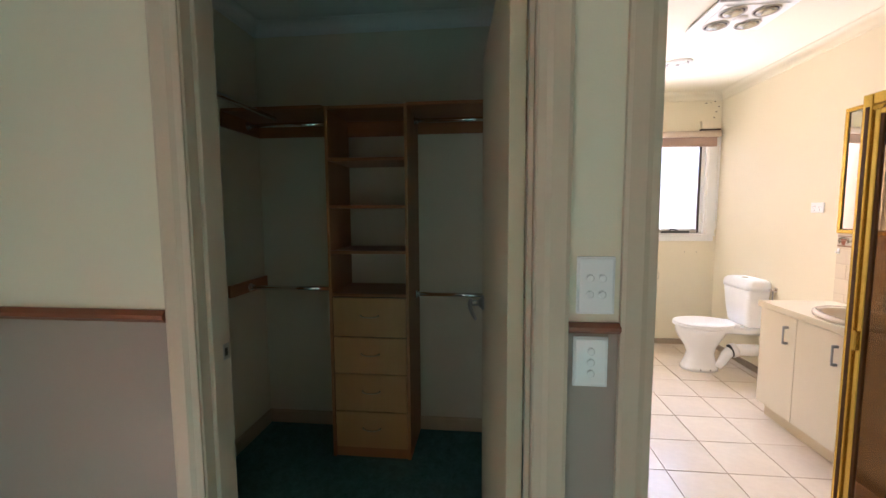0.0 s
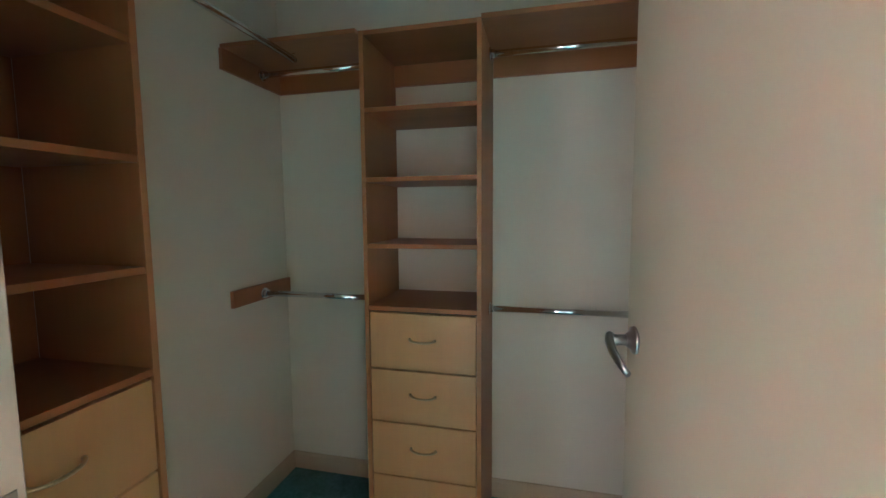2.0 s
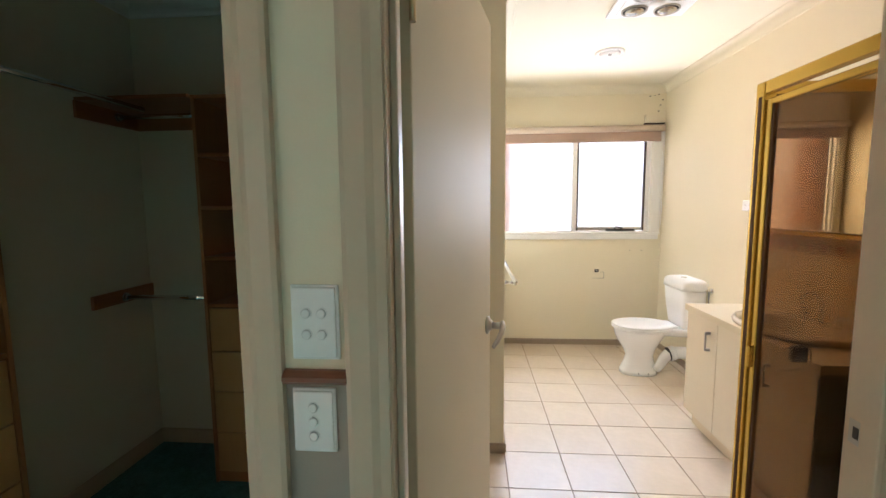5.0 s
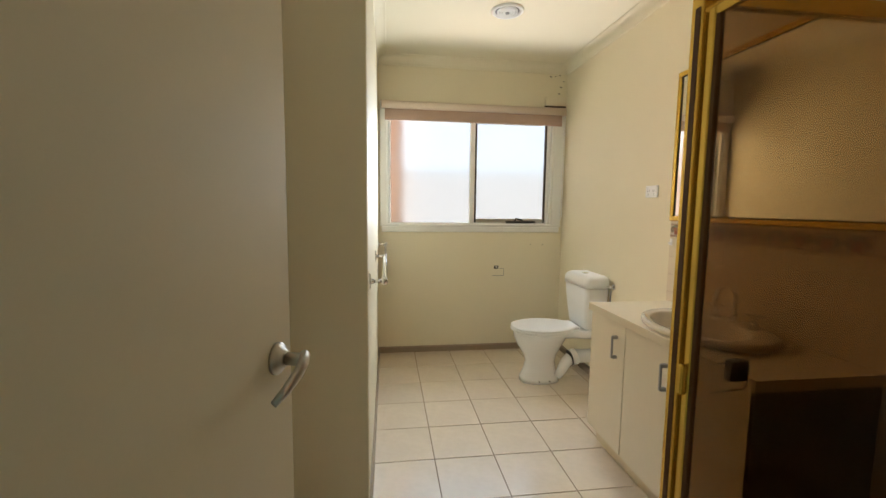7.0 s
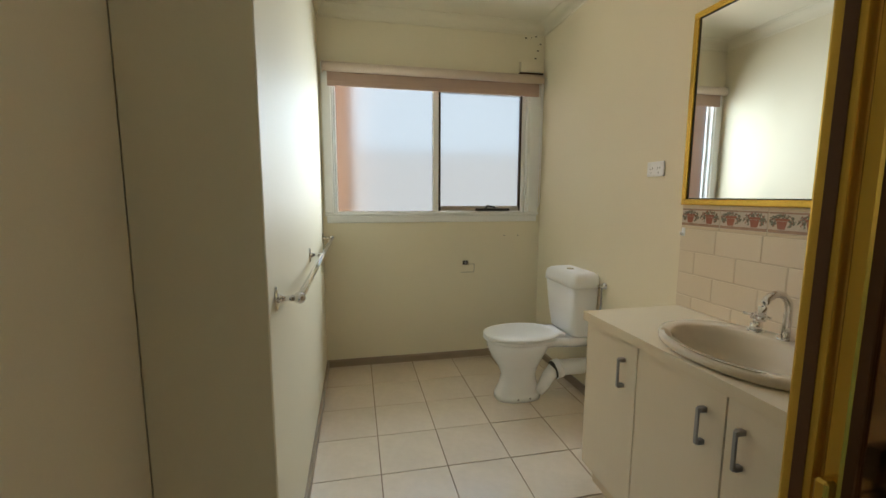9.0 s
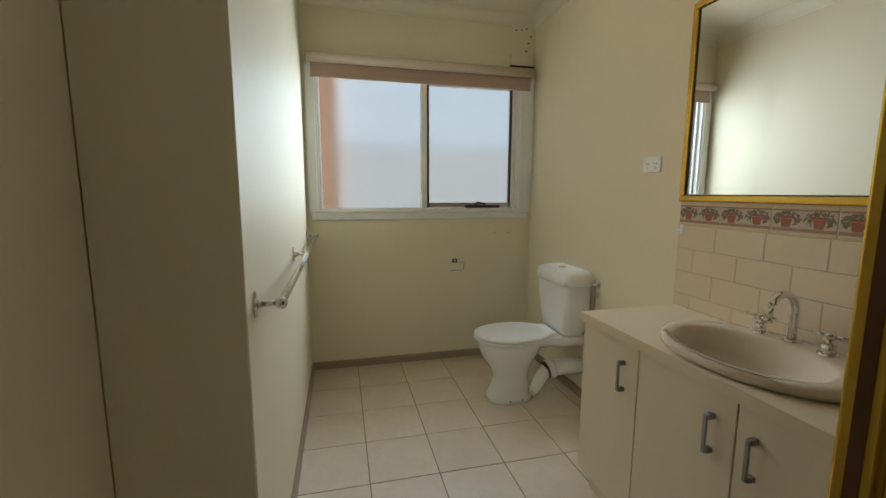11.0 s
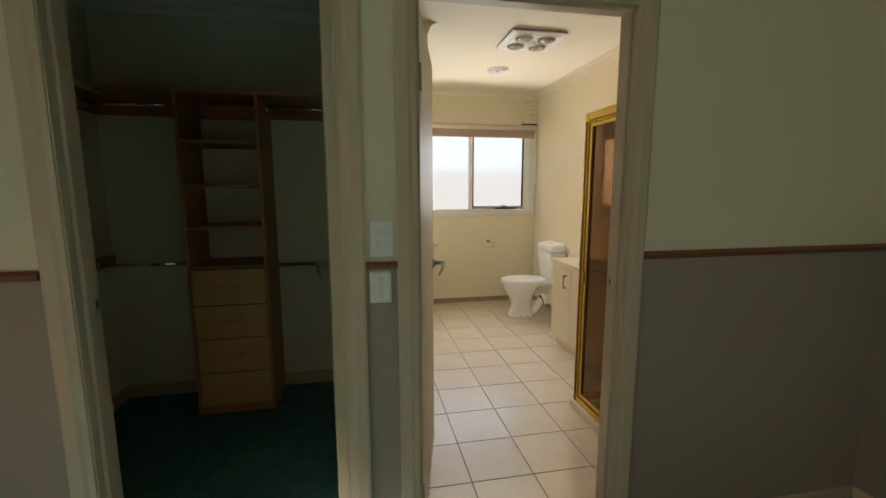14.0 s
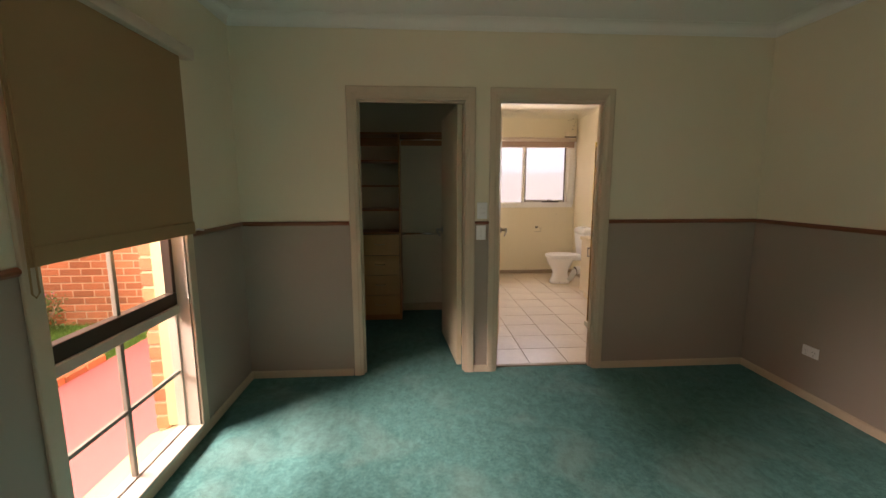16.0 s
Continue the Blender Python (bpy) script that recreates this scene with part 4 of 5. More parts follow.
def wall_box():
    ob = thing("junction_box", (2.34, BY1, 2.222), "cream plastic box on the wall above the blind", "wall box")
    part("body", one_box(2.253, 2.428, BY1 - 0.032, BY1, 2.225, 2.302, bevel=0.006, seg=2), CREAM, ob)
    part("base_strip", one_box(2.248, 2.436, BY1 - 0.038, BY1, 2.212, 2.224, bevel=0.002), DARK_AND_SHADE, ob)


wall_box()


def wall_marks():
    """Screw holes and a pencilled outline left on the wall below and above the window."""
    bm = bmesh.new()
    for x, z, r in ((2.301, 2.482, 0.008), (2.382, 2.497, 0.007), (2.420, 2.445, 0.007), (2.399, 2.396, 0.008), (2.383, 2.339, 0.008), (2.345, 2.487, 0.005), (2.16, 0.985, 0.005), (2.275, 0.985, 0.005)):
        box(bm, x - r, x + r, BY1 - 0.0022, BY1, z - r * 0.45, z + r * 0.45)
    structure("trim_screw_holes", bm, GAPSHADE, label="dark screw holes in the painted wall", category="screw hole")
    bm = bmesh.new()
    for x0, x1, z0, z1 in ((1.806, 1.916, 0.699, 0.702), (1.913, 1.916, 0.699, 0.765), (1.875, 1.916, 0.762, 0.765)):
        box(bm, x0, x1, BY1 - 0.0015, BY1, z0, z1)
    structure("trim_pencil_outline", bm, PENCIL, label="pencilled outline on the painted wall", category="wall mark")
    ob = thing("pipe_stub", (1.84, BY1, 0.765), "small capped pipe stub in the painted wall", "pipe")
    part("hole", one_box(1.822, 1.862, BY1 - 0.003, BY1, 0.762, 0.792), GAPSHADE, ob)
    part("cap", one_cyl((1.842, BY1 - 0.003, 0.780), (1.842, BY1 - 0.016, 0.778), 0.008, seg=12), SATIN, ob)


wall_marks()


def ball(c, r, seg=16, rings=9):
    bm = bmesh.new()
    loft(bm, [[(c[0] + r * math.sin(math.pi * (i + 0.3) / (rings - 0.4)) * math.cos(2 * math.pi * k / seg), c[1] + r * math.sin(math.pi * (i + 0.3) / (rings - 0.4)) * math.sin(2 * math.pi * k / seg), c[2] + r * math.cos(math.pi * (i + 0.3) / (rings - 0.4))) for k in range(seg)] for i in range(rings)])
    return bm


def towel_rail():
    ob = thing("towel_rail", (NIBX, 3.56, 0.98), "long chrome towel rail on three wall posts", "towel rail")
    x, z = 0.842, 0.997
    part("bar", one_cyl((x, 2.795, z), (x, 4.585, z), 0.0115, seg=18), CHROME, ob)
    for y in (2.795, 3.715, 4.585):
        bm = bmesh.new()
        # back plate: an upright plate pinched at its middle, then a tapering arm
        loft(bm, [[(NIBX + d, y + w * (0.72 + 0.28 * math.cos(4 * a)) * math.cos(a), z + h * math.sin(a)) for a in (2 * math.pi * k / 24 for k in range(24))] for d, w, h in ((0.0, 0.022, 0.036), (0.005, 0.022, 0.036), (0.008, 0.015, 0.027))])
        cyl(bm, (NIBX + 0.008, y, z), (NIBX + 0.020, y, z), 0.0135, 0.010, seg=18)
        cyl(bm, (NIBX + 0.020, y, z), (x - 0.008, y, z), 0.0075, 0.0095, seg=18)
        part("post", bm, CHROME, ob)
        part("knuckle", ball((x, y, z), 0.0175 if y != 3.715 else 0.0145), CHROME, ob)


towel_rail()


# ---- toilet ----
def ellipse(cx, cy, z, rx, ry, n=36, front=1.0, sq=2.0, back=0.0):
    pts = []
    for k in range(n):
        a = 2 * math.pi * k / n
        c, s = math.cos(a), math.sin(a)
        px, py = math.copysign(abs(c) ** (2 / sq), c), math.copysign(abs(s) ** (2 / sq), s)
        pts.append((cx + rx * px * (front if px < 0 else 1.0), cy + ry * py * (1.0 if px < 0 else 1.0 - back * px ** 2), z))
    return pts


def toilet():
    cy = 3.962
    ob = thing("toilet", (2.05, cy, 0.006), "white close-coupled ceramic toilet with its seat closed", "toilet")
    # pan and foot
    bm = bmesh.new()
    rings = [ellipse(2.010, cy, 0.007, 0.150, 0.105, sq=2.6), ellipse(2.010, cy, 0.035, 0.146, 0.101, sq=2.6), ellipse(2.015, cy, 0.10, 0.122, 0.088, sq=2.4), ellipse(2.015, cy, 0.16, 0.110, 0.090, sq=2.2),
             ellipse(2.010, cy, 0.22, 0.130, 0.115), ellipse(2.005, cy, 0.29, 0.172, 0.148), ellipse(2.008, cy, 0.35, 0.200, 0.170), ellipse(2.012, cy, 0.385, 0.208, 0.177), ellipse(2.012, cy, 0.398, 0.205, 0.174)]
    loft(bm, rings)
    part("pan", bm, CERAMIC, ob)
    # deck from the bowl back to the cistern, waisted in plan
    bm = bmesh.new()
    half = ((2.06, 0.150), (2.12, 0.142), (2.17, 0.126), (2.22, 0.118), (2.27, 0.130), (2.31, 0.148), (2.43, 0.152))
    deck = lambda z, k: [(x, cy + w * k, z) for x, w in half] + [(x, cy - w * k, z) for x, w in reversed(half)]
    loft(bm, [deck(0.352, 0.80), deck(0.372, 0.94), deck(0.392, 1.0), deck(0.412, 1.0), deck(0.420, 0.96)])
    part("cistern_ledge", bm, CERAMIC, ob)
    # seat and lid
    bm = bmesh.new()
    loft(bm, [ellipse(2.032, cy, z, rx + 0.032, ry, sq=2.15, back=0.10) for z, rx, ry in ((0.400, 0.210, 0.178), (0.404, 0.216, 0.184), (0.416, 0.216, 0.184), (0.419, 0.212, 0.180))])
    part("seat", bm, PLASTIC, ob)
    bm = bmesh.new()
    loft(bm, [ellipse(2.034, cy, z, rx + 0.032, ry, sq=2.15, back=0.10) for z, rx, ry in ((0.4205, 0.212, 0.180), (0.424, 0.218, 0.186), (0.434, 0.216, 0.184), (0.440, 0.200, 0.168), (0.443, 0.150, 0.120))])
    part("lid", bm, PLASTIC, ob)
    part("hinge_block", one_box(2.236, 2.284, cy - 0.100, cy + 0.100, 0.412, 0.438, bevel=0.009, seg=2), PLASTIC, ob)
    # cistern, narrower towards its foot
    def rr(z, x0, x1, hw, r=0.035, n=5):
        pts = []
        for (sx, sy) in ((1, 1), (-1, 1), (-1, -1), (1, -1)):
            r_ = r if sx < 0 else 0.012
            ccx, ccy = (x1 - r_ if sx > 0 else x0 + r_), cy + sy * (hw - r_)
            a0 = {(1, 1): 0, (-1, 1): 90, (-1, -1): 180, (1, -1): 270}[(sx, sy)]
            for i in range(n):
                a = radians(a0 + 90 * i / (n - 1))
                pts.append((ccx + r_ * math.cos(a), ccy + r_ * math.sin(a), z))
        return pts

    bm = bmesh.new()
    loft(bm, [rr(0.421, 2.318, 2.440, 0.138), rr(0.436, 2.300, 2.444, 0.152), rr(0.585, 2.284, 2.446, 0.176), rr(0.742, 2.272, 2.448, 0.188)])
    part("cistern", bm, PLASTIC, ob)
    bm = bmesh.new()
    loft(bm, [rr(0.744, 2.266, 2.450, 0.194), rr(0.776, 2.266, 2.450, 0.194), rr(0.806, 2.272, 2.450, 0.190), rr(0.822, 2.288, 2.447, 0.175), rr(0.830, 2.310, 2.440, 0.152)])
    lid = part("cistern_lid", bm, PLASTIC, ob)
    bm = one_cyl((2.355, cy, 0.830), (2.355, cy, 0.835), 0.024, 0.022, seg=24)
    part("flush_button", bm, CHROME, lid)
    # outlet pipe to the wall, with its rubber collar
    bm = one_tube([(2.13, cy - 0.075, 0.055), (2.155, cy - 0.085, 0.10), (2.185, cy - 0.09, 0.165), (2.225, cy - 0.09, 0.205)], 0.040, seg=16, radii=[0.030, 0.036, 0.042, 0.046])
    part("trap", bm, CERAMIC, ob)
    bm = one_cyl((2.222, cy - 0.090, 0.202), (2.262, cy - 0.090, 0.212), 0.060, seg=24)
    part("collar", bm, PLASTIC, ob)
    part("collar_seal", one_cyl((2.214, cy - 0.090, 0.200), (2.222, cy - 0.090, 0.202), 0.056, seg=24), GREYTAP, ob)
    part("waste_pipe", one_cyl((2.262, cy - 0.090, 0.212), (2.455, cy - 0.090, 0.212), 0.050, seg=24), PLASTIC, ob)
    # screws in the foot
    for y, x in ((cy - 0.098, 1.98), (cy - 0.098, 2.06)):
        part("foot_screw", one_cyl((x, y + 0.01, 0.028), (x, y - 0.006, 0.026), 0.006, seg=10), DULL, ob)


toilet()


def stop_tap():
    ob = thing("stop_tap", (BX1, 3.722, 0.74), "small chrome stop tap and grey hose by the cistern", "tap")
    part("wall_flange", one_cyl((BX1, 3.722, 0.765), (BX1 - 0.006, 3.722, 0.765), 0.020, seg=18), CHROME, ob)
    part("body", one_cyl((BX1 - 0.006, 3.722, 0.765), (BX1 - 0.040, 3.722, 0.765), 0.009, seg=14), CHROME, ob)
    part("knob", one_cyl((BX1 - 0.040, 3.722, 0.765), (BX1 - 0.052, 3.722, 0.765), 0.011, 0.009, seg=14), CHROME, ob)
    part("hose", one_tube([(BX1 - 0.024, 3.722, 0.758), (BX1 - 0.022, 3.726, 0.66), (BX1 - 0.022, 3.735, 0.56), (BX1 - 0.030, 3.75, 0.48), (BX1 - 0.045, 3.79, 0.445)], 0.006, seg=8), DULL, ob)
    part("tag", one_box(BX1 - 0.030, BX1 - 0.018, 3.70, 3.75, 0.35, 0.40, bevel=0.004), BLUE, ob, "blue plastic tag on the hose")
    part("tag_line", one_tube([(BX1 - 0.030, 3.75, 0.48), (BX1 - 0.026, 3.73, 0.39)], 0.003, seg=6), BLUE, ob)


stop_tap()


# ---- vanity ----
VX, VY0, VY1, VZ = 2.004, 2.092, 3.132, 0.762     # front face, ends, underside of the benchtop


def cabinet_handle(parent, y, z0, z1, x):
    h = part("handle", one_box(x - 0.030, x - 0.022, y - 0.006, y + 0.006, z0, z1, bevel=0.002), DULL, parent, "square pewter bow handle")
    for z in (z0 + 0.006, z1 - 0.006):
        part("foot", one_box(x - 0.024, x, y - 0.008, y + 0.008, z - 0.008, z + 0.008, bevel=0.002), DULL, h)


def vanity():
    ob = thing("vanity_cabinet", (2.2, 2.6, 0.006), "cream laminate vanity cabinet with pewter handles", "cabinet")
    part("side_panel", one_box(VX, BX1 - 0.002, VY1 - 0.016, VY1, 0.10, VZ, bevel=0.001), LAMINATE, ob)
    # this end gets no light; its shade is put into the dark colour
    part("side_panel", one_box(VX - 0.018, BX1 - 0.002, VY0, VY0 + 0.016, 0.004, VZ, bevel=0.001), DARK_AND_SHADE, ob, "end panel towards the shower, coloured dark for its shade")
    part("body", one_box(VX + 0.002, BX1 - 0.004, VY0 + 0.016, VY1 - 0.016, 0.10, 0.660), GAPSHADE, ob)
    part("kickboard", one_box(VX + 0.035, BX1 - 0.004, VY0 + 0.016, VY1 - 0.012, 0.004, 0.100, bevel=0.001), KICK, ob)
    splits = (VY1, 2.800, 2.431, VY0)
    for k in range(3):
        b, a = splits[k] - 0.0025, splits[k + 1] + 0.0025
        d = part("cabinet_door", one_box(VX - 0.018, VX - 0.001, a, b, 0.106, VZ - 0.006, bevel=0.002, seg=2), LAMINATE, ob)
        if k == 0:
            cabinet_handle(d, a + 0.068, 0.580, 0.692, VX - 0.018)
        elif k == 1:
            cabinet_handle(d, a + 0.066, 0.580, 0.692, VX - 0.018)
        elif k == 2:
            cabinet_handle(d, b - 0.052, 0.580, 0.692, VX - 0.018)


vanity()


def oval(cx, cy, z, rx, ry, n=48):
    return [(cx + rx * math.cos(2 * math.pi * k / n), cy + ry * math.sin(2 * math.pi * k / n), z) for k in range(n)]


BC = (2.205, 2.575)


def benchtop():
    """Worktop with an oval cut-out for the basin."""
    x0, x1, y0, y1, z0, z1 = 1.972, BX1 - 0.002, VY0 - 0.012, VY1 + 0.012, VZ, 0.800
    n = 48
    # outer loop of the same count, on the rectangle
    outer, inner = [], []
    turns = sorted([2 * math.pi * k / n for k in range(n)] + [math.atan2(cy - BC[1], cx - BC[0]) % (2 * math.pi) for cx in (x0, x1) for cy in (y0, y1)])
    n = len(turns)
    for a in turns:
        dx, dy = math.cos(a), math.sin(a)
        rad = 1 / math.hypot(dx / 0.185, dy / 0.245)
        inner.append((BC[0] + dx * rad, BC[1] + dy * rad))
        sx = ((x1 - BC[0]) if dx > 0 else (BC[0] - x0)) / max(abs(dx), 1e-6)
        sy = ((y1 - BC[1]) if dy > 0 else (BC[1] - y0)) / max(abs(dy), 1e-6)
        s = min(sx, sy)
        outer.append([BC[0] + dx * s, BC[1] + dy * s])
    bm = bmesh.new()
    it, ib = [bm.verts.new((p[0], p[1], z1)) for p in inner], [bm.verts.new((p[0], p[1], z0)) for p in inner]
    ot, ob_ = [bm.verts.new((p[0], p[1], z1)) for p in outer], [bm.verts.new((p[0], p[1], z0)) for p in outer]
    for k in range(n):
        j = (k + 1) % n
        bm.faces.new((it[k], ot[k], ot[j], it[j]))
        bm.faces.new((ib[k], ib[j], ob_[j], ob_[k]))
        bm.faces.new((ot[k], ob_[k], ob_[j], ot[j]))
        bm.faces.new((it[k], it[j], ib[j], ib[k]))
    bmesh.ops.recalc_face_normals(bm, faces=bm.faces)
    ob = new("vanity_benchtop", mesh_of("vanity_benchtop", bm, BENCH))
    tagged(ob, "cream laminate benchtop on the vanity cabinet", "benchtop")


benchtop()


def basin():
    ob = thing("basin", (BC[0], BC[1], 0.80), "oval ivory ceramic drop-in basin", "basin")
    cx, cy = BC
    bm = bmesh.new()
    prof = ((0.212, 0.283, 0.801), (0.221, 0.291, 0.806), (0.224, 0.294, 0.818), (0.219, 0.289, 0.829), (0.205, 0.275, 0.834), (0.178, 0.246, 0.833), (0.159, 0.225, 0.8325), (0.155, 0.221, 0.829), (0.147, 0.211, 0.814), (0.134, 0.192, 0.765), (0.112, 0.155, 0.715), (0.070, 0.100, 0.688), (0.024, 0.024, 0.680))
    rings = []
    for rx, ry, z in prof:
        shift = -0.038 if rx < 0.19 else 0.0     # the bowl sits forward, leaving a tap ledge behind
        rings.append(oval(cx + shift, cy, z, rx, ry))
    under = [oval(cx - 0.038, cy, 0.672, 0.03, 0.03), oval(cx - 0.034, cy, 0.705, 0.120, 0.172), oval(cx - 0.020, cy, 0.765, 0.148, 0.215), oval(cx, cy, 0.799, 0.176, 0.236)]
    loft(bm, under[::1] + rings, caps=(True, False))
    part("bowl", bm, BASIN, ob)
    part("waste", one_cyl((cx - 0.038, cy, 0.676), (cx - 0.038, cy, 0.683), 0.027, 0.024, seg=24), CHROME, ob)


basin()


def cross_tap(y, x=2.356):
    ob = thing("basin_tap", (x, y, 0.833), "chrome basin tap with a cross handle", "tap")
    z = 0.828
    part("base_ring", one_cyl((x, y, z), (x, y, z + 0.010), 0.026, 0.025, seg=24), CHROME, ob)
    bm = one_cyl((x, y, z + 0.010), (x, y, z + 0.036), 0.019, 0.018, seg=22)
    cyl(bm, (x, y, z + 0.036), (x, y, z + 0.052), 0.011, 0.011, seg=18)
    part("body", bm, CHROME, ob)
    h = part("handle_hub", one_cyl((x, y, z + 0.052), (x, y, z + 0.070), 0.013, 0.012, seg=18), CHROME, ob)
    for a in (20, 110, 200, 290):
        d = Vector((math.cos(radians(a)), math.sin(radians(a)), 0))
        c = Vector((x, y, z + 0.061))
        part("spoke", one_cyl(c + d * 0.008, c + d * 0.042, 0.0052, 0.0048, seg=10), CHROME, h)


cross_tap(2.686)
cross_tap(2.484)


def spout():
    x, y, z = 2.364, 2.590, 0.830
    ob = thing("basin_spout", (x, y, z), "chrome gooseneck basin spout", "tap")
    part("base_ring", one_cyl((x, y, z), (x, y, z + 0.012), 0.026, 0.024, seg=24), CHROME, ob)
    pts = [(x, y, z + 0.010), (x, y, z + 0.06), (x, y, z + 0.105)]
    R = 0.052
    for i in range(1, 13):
        a = math.pi * i / 12
        pts.append((x - R + R * math.cos(a), y, z + 0.105 + R * 1.02 * math.sin(a)))
    pts.append((x - 2 * R, y, z + 0.085))
    part("neck", one_tube(pts, 0.0118, seg=16), CHROME, ob)
    part("nozzle", one_cyl((x - 2 * R, y, z + 0.088), (x - 2 * R, y, z + 0.074), 0.0125, seg=18), CHROME, ob)


spout()


# ---- mirror ----
def framed_mirror():
    y0, y1, z0, z1 = 2.030, 3.160, 1.258, 2.062
    ob = thing("wall_mirror", (BX1, 2.59, z0), "large wall mirror in a narrow gold frame", "mirror")
    x = BX1
    part("mirror_glass", one_box(x - 0.010, x - 0.006, y0 + 0.018, y1 - 0.018, z0 + 0.018, z1 - 0.018), MIRROR, ob)
    part("backing", one_box(x - 0.006, x, y0 + 0.006, y1 - 0.006, z0 + 0.006, z1 - 0.006), GAPSHADE, ob)
    w = 0.026

    def stick(a, b, c, d):
        bm = box(bmesh.new(), x - 0.020, x - 0.002, a, b, c, d, bevel=0.005, seg=2)
        return bm

    part("frame_rail", stick(y0, y1, z0, z0 + w), GOLD, ob)
    part("frame_rail", stick(y0, y1, z1 - w, z1), GOLD, ob)
    part("frame_stile", stick(y0, y0 + w, z0 + w, z1 - w), GOLD, ob)
    part("frame_stile", stick(y1 - w, y1, z0 + w, z1 - w), GOLD, ob)
    for q in ((y0 + w, y1 - w, z0 + w, z0 + w + 0.004), (y0 + w, y1 - w, z1 - w - 0.004, z1 - w), (y0 + w, y0 + w + 0.004, z0 + w, z1 - w), (y1 - w - 0.004, y1 - w, z0 + w, z1 - w)):
        part("inner_slip", one_box(x - 0.013, x - 0.009, *q), BLACK, ob)


framed_mirror()


def tile_hook():
    ob = thing("wall_hook", (BX1 - 0.01, 3.140, 1.12), "small white stick-on hook on the tiles", "hook")
    part("pad", one_box(BX1 - 0.014, BX1 - 0.010, 3.130, 3.150, 1.120, 1.158, bevel=0.0018), PLASTIC, ob)
    part("peg", one_tube([(BX1 - 0.013, 3.14, 1.130), (BX1 - 0.024, 3.14, 1.128), (BX1 - 0.027, 3.14, 1.138)], 0.004, seg=8), PLASTIC, ob)


tile_hook()


# ---- shower screen ----
def shower_screen():
    SX, SY, H, y0 = 1.622, 1.985, 1.862, YW
    ob = thing("shower_screen", (SX, SY, 0.0), "bronze glass shower screen in a gold frame", "shower screen")
    w = 0.030

    def bar(nm, a, b, c, d, e, f):
        return part(nm, one_box(a, b, c, d, e, f, bevel=0.004, seg=2), GOLD, ob)

    bar("corner_post", SX - 0.012, SX + 0.030, SY - 0.030, SY + 0.012, 0.062, H)
    bar("wall_post", SX - 0.008, SX + 0.022, y0, y0 + 0.030, 0.062, H)
    bar("wall_post", BX1 - 0.030, BX1, SY - 0.020, SY + 0.010, 0.062, H)
    bar("top_rail", SX - 0.010, SX + 0.024, y0 + 0.030, SY - 0.030, H - 0.042, H)
    bar("top_rail", SX + 0.030, BX1 - 0.030, SY - 0.022, SY + 0.010, H - 0.042, H)
    bar("bottom_rail", SX - 0.010, SX + 0.024, y0 + 0.030, SY - 0.030, 0.062, 0.100)
    bar("bottom_rail", SX + 0.030, BX1 - 0.030, SY - 0.022, SY + 0.010, 0.062, 0.100)
    # dark glazing channels let into the posts
    for q in ((SX - 0.0135, SX - 0.010, SY - 0.020, SY - 0.004, 0.066, H - 0.05), (SX + 0.002, SX + 0.020, SY + 0.010, SY + 0.0135, 0.066, H - 0.05), (SX - 0.0095, SX - 0.006, y0 + 0.010, y0 + 0.022, 0.066, H - 0.05)):
        part("glazing_channel", one_box(*q), CHANNEL, ob, "dark brown glazing channel")
    # pivot door along x = SX: own slim frame
    dx0, dx1 = SX - 0.004, SX + 0.016
    da, db, dz0, dz1 = y0 + 0.036, SY - 0.036, 0.108, H - 0.062
    d = part("shower_door", one_box(dx0 + 0.007, dx0 + 0.012, da + 0.02, db - 0.02, dz0 + 0.02, dz1 - 0.02), BRONZEGLASS, ob, "bronze glass pivot door")
    d.visible_shadow = False
    for q in ((da, da + 0.022, dz0, dz1), (db - 0.022, db, dz0, dz1), (da + 0.022, db - 0.022, dz0, dz0 + 0.022), (da + 0.022, db - 0.022, dz1 - 0.022, dz1)):
        part("door_frame", one_box(dx0, dx1, *q, bevel=0.003), GOLD, d)
    for q in ((da + 0.022, da + 0.034), (db - 0.034, db - 0.022)):
        part("door_seal", one_box(dx0 + 0.003, dx1 - 0.003, *q, dz0 + 0.022, dz1 - 0.022), CHANNEL, d, "dark brown glass seal")
    k = part("door_knob", one_box(dx0 - 0.020, dx0, db - 0.021, db - 0.003, 0.845, 0.925, bevel=0.004), GOLD, d, "small gold door pull")
    g = part("return_pane", one_box(SX + 0.030, BX1 - 0.030, SY - 0.010, SY - 0.005, 0.100, H - 0.042), BRONZEGLASS, ob)
    g.visible_shadow = False
    # paper holder stuck to the return pane
    return ob


shower_screen()


def shower_base():
    SX, SY = 1.622, 1.985
    ob = thing("shower_tray", (2.04, 1.55, 0.0), "cream shower hob and tray under the screen", "shower tray")
    part("hob", one_box(SX - 0.028, SX + 0.044, YW, SY + 0.026, 0.004, 0.062, bevel=0.004), WTILE, ob)
    part("hob_return", one_box(SX + 0.044, BX1, SY - 0.046, SY + 0.026, 0.004, 0.062, bevel=0.004), WTILE, ob)
    part("floor_pan", one_box(SX + 0.044, BX1, YW, SY - 0.046, 0.004, 0.030), WTILE, ob)
    part("drain", one_cyl((2.05, 1.56, 0.030), (2.05, 1.56, 0.034), 0.045, seg=24), CHROME, ob)


shower_base()


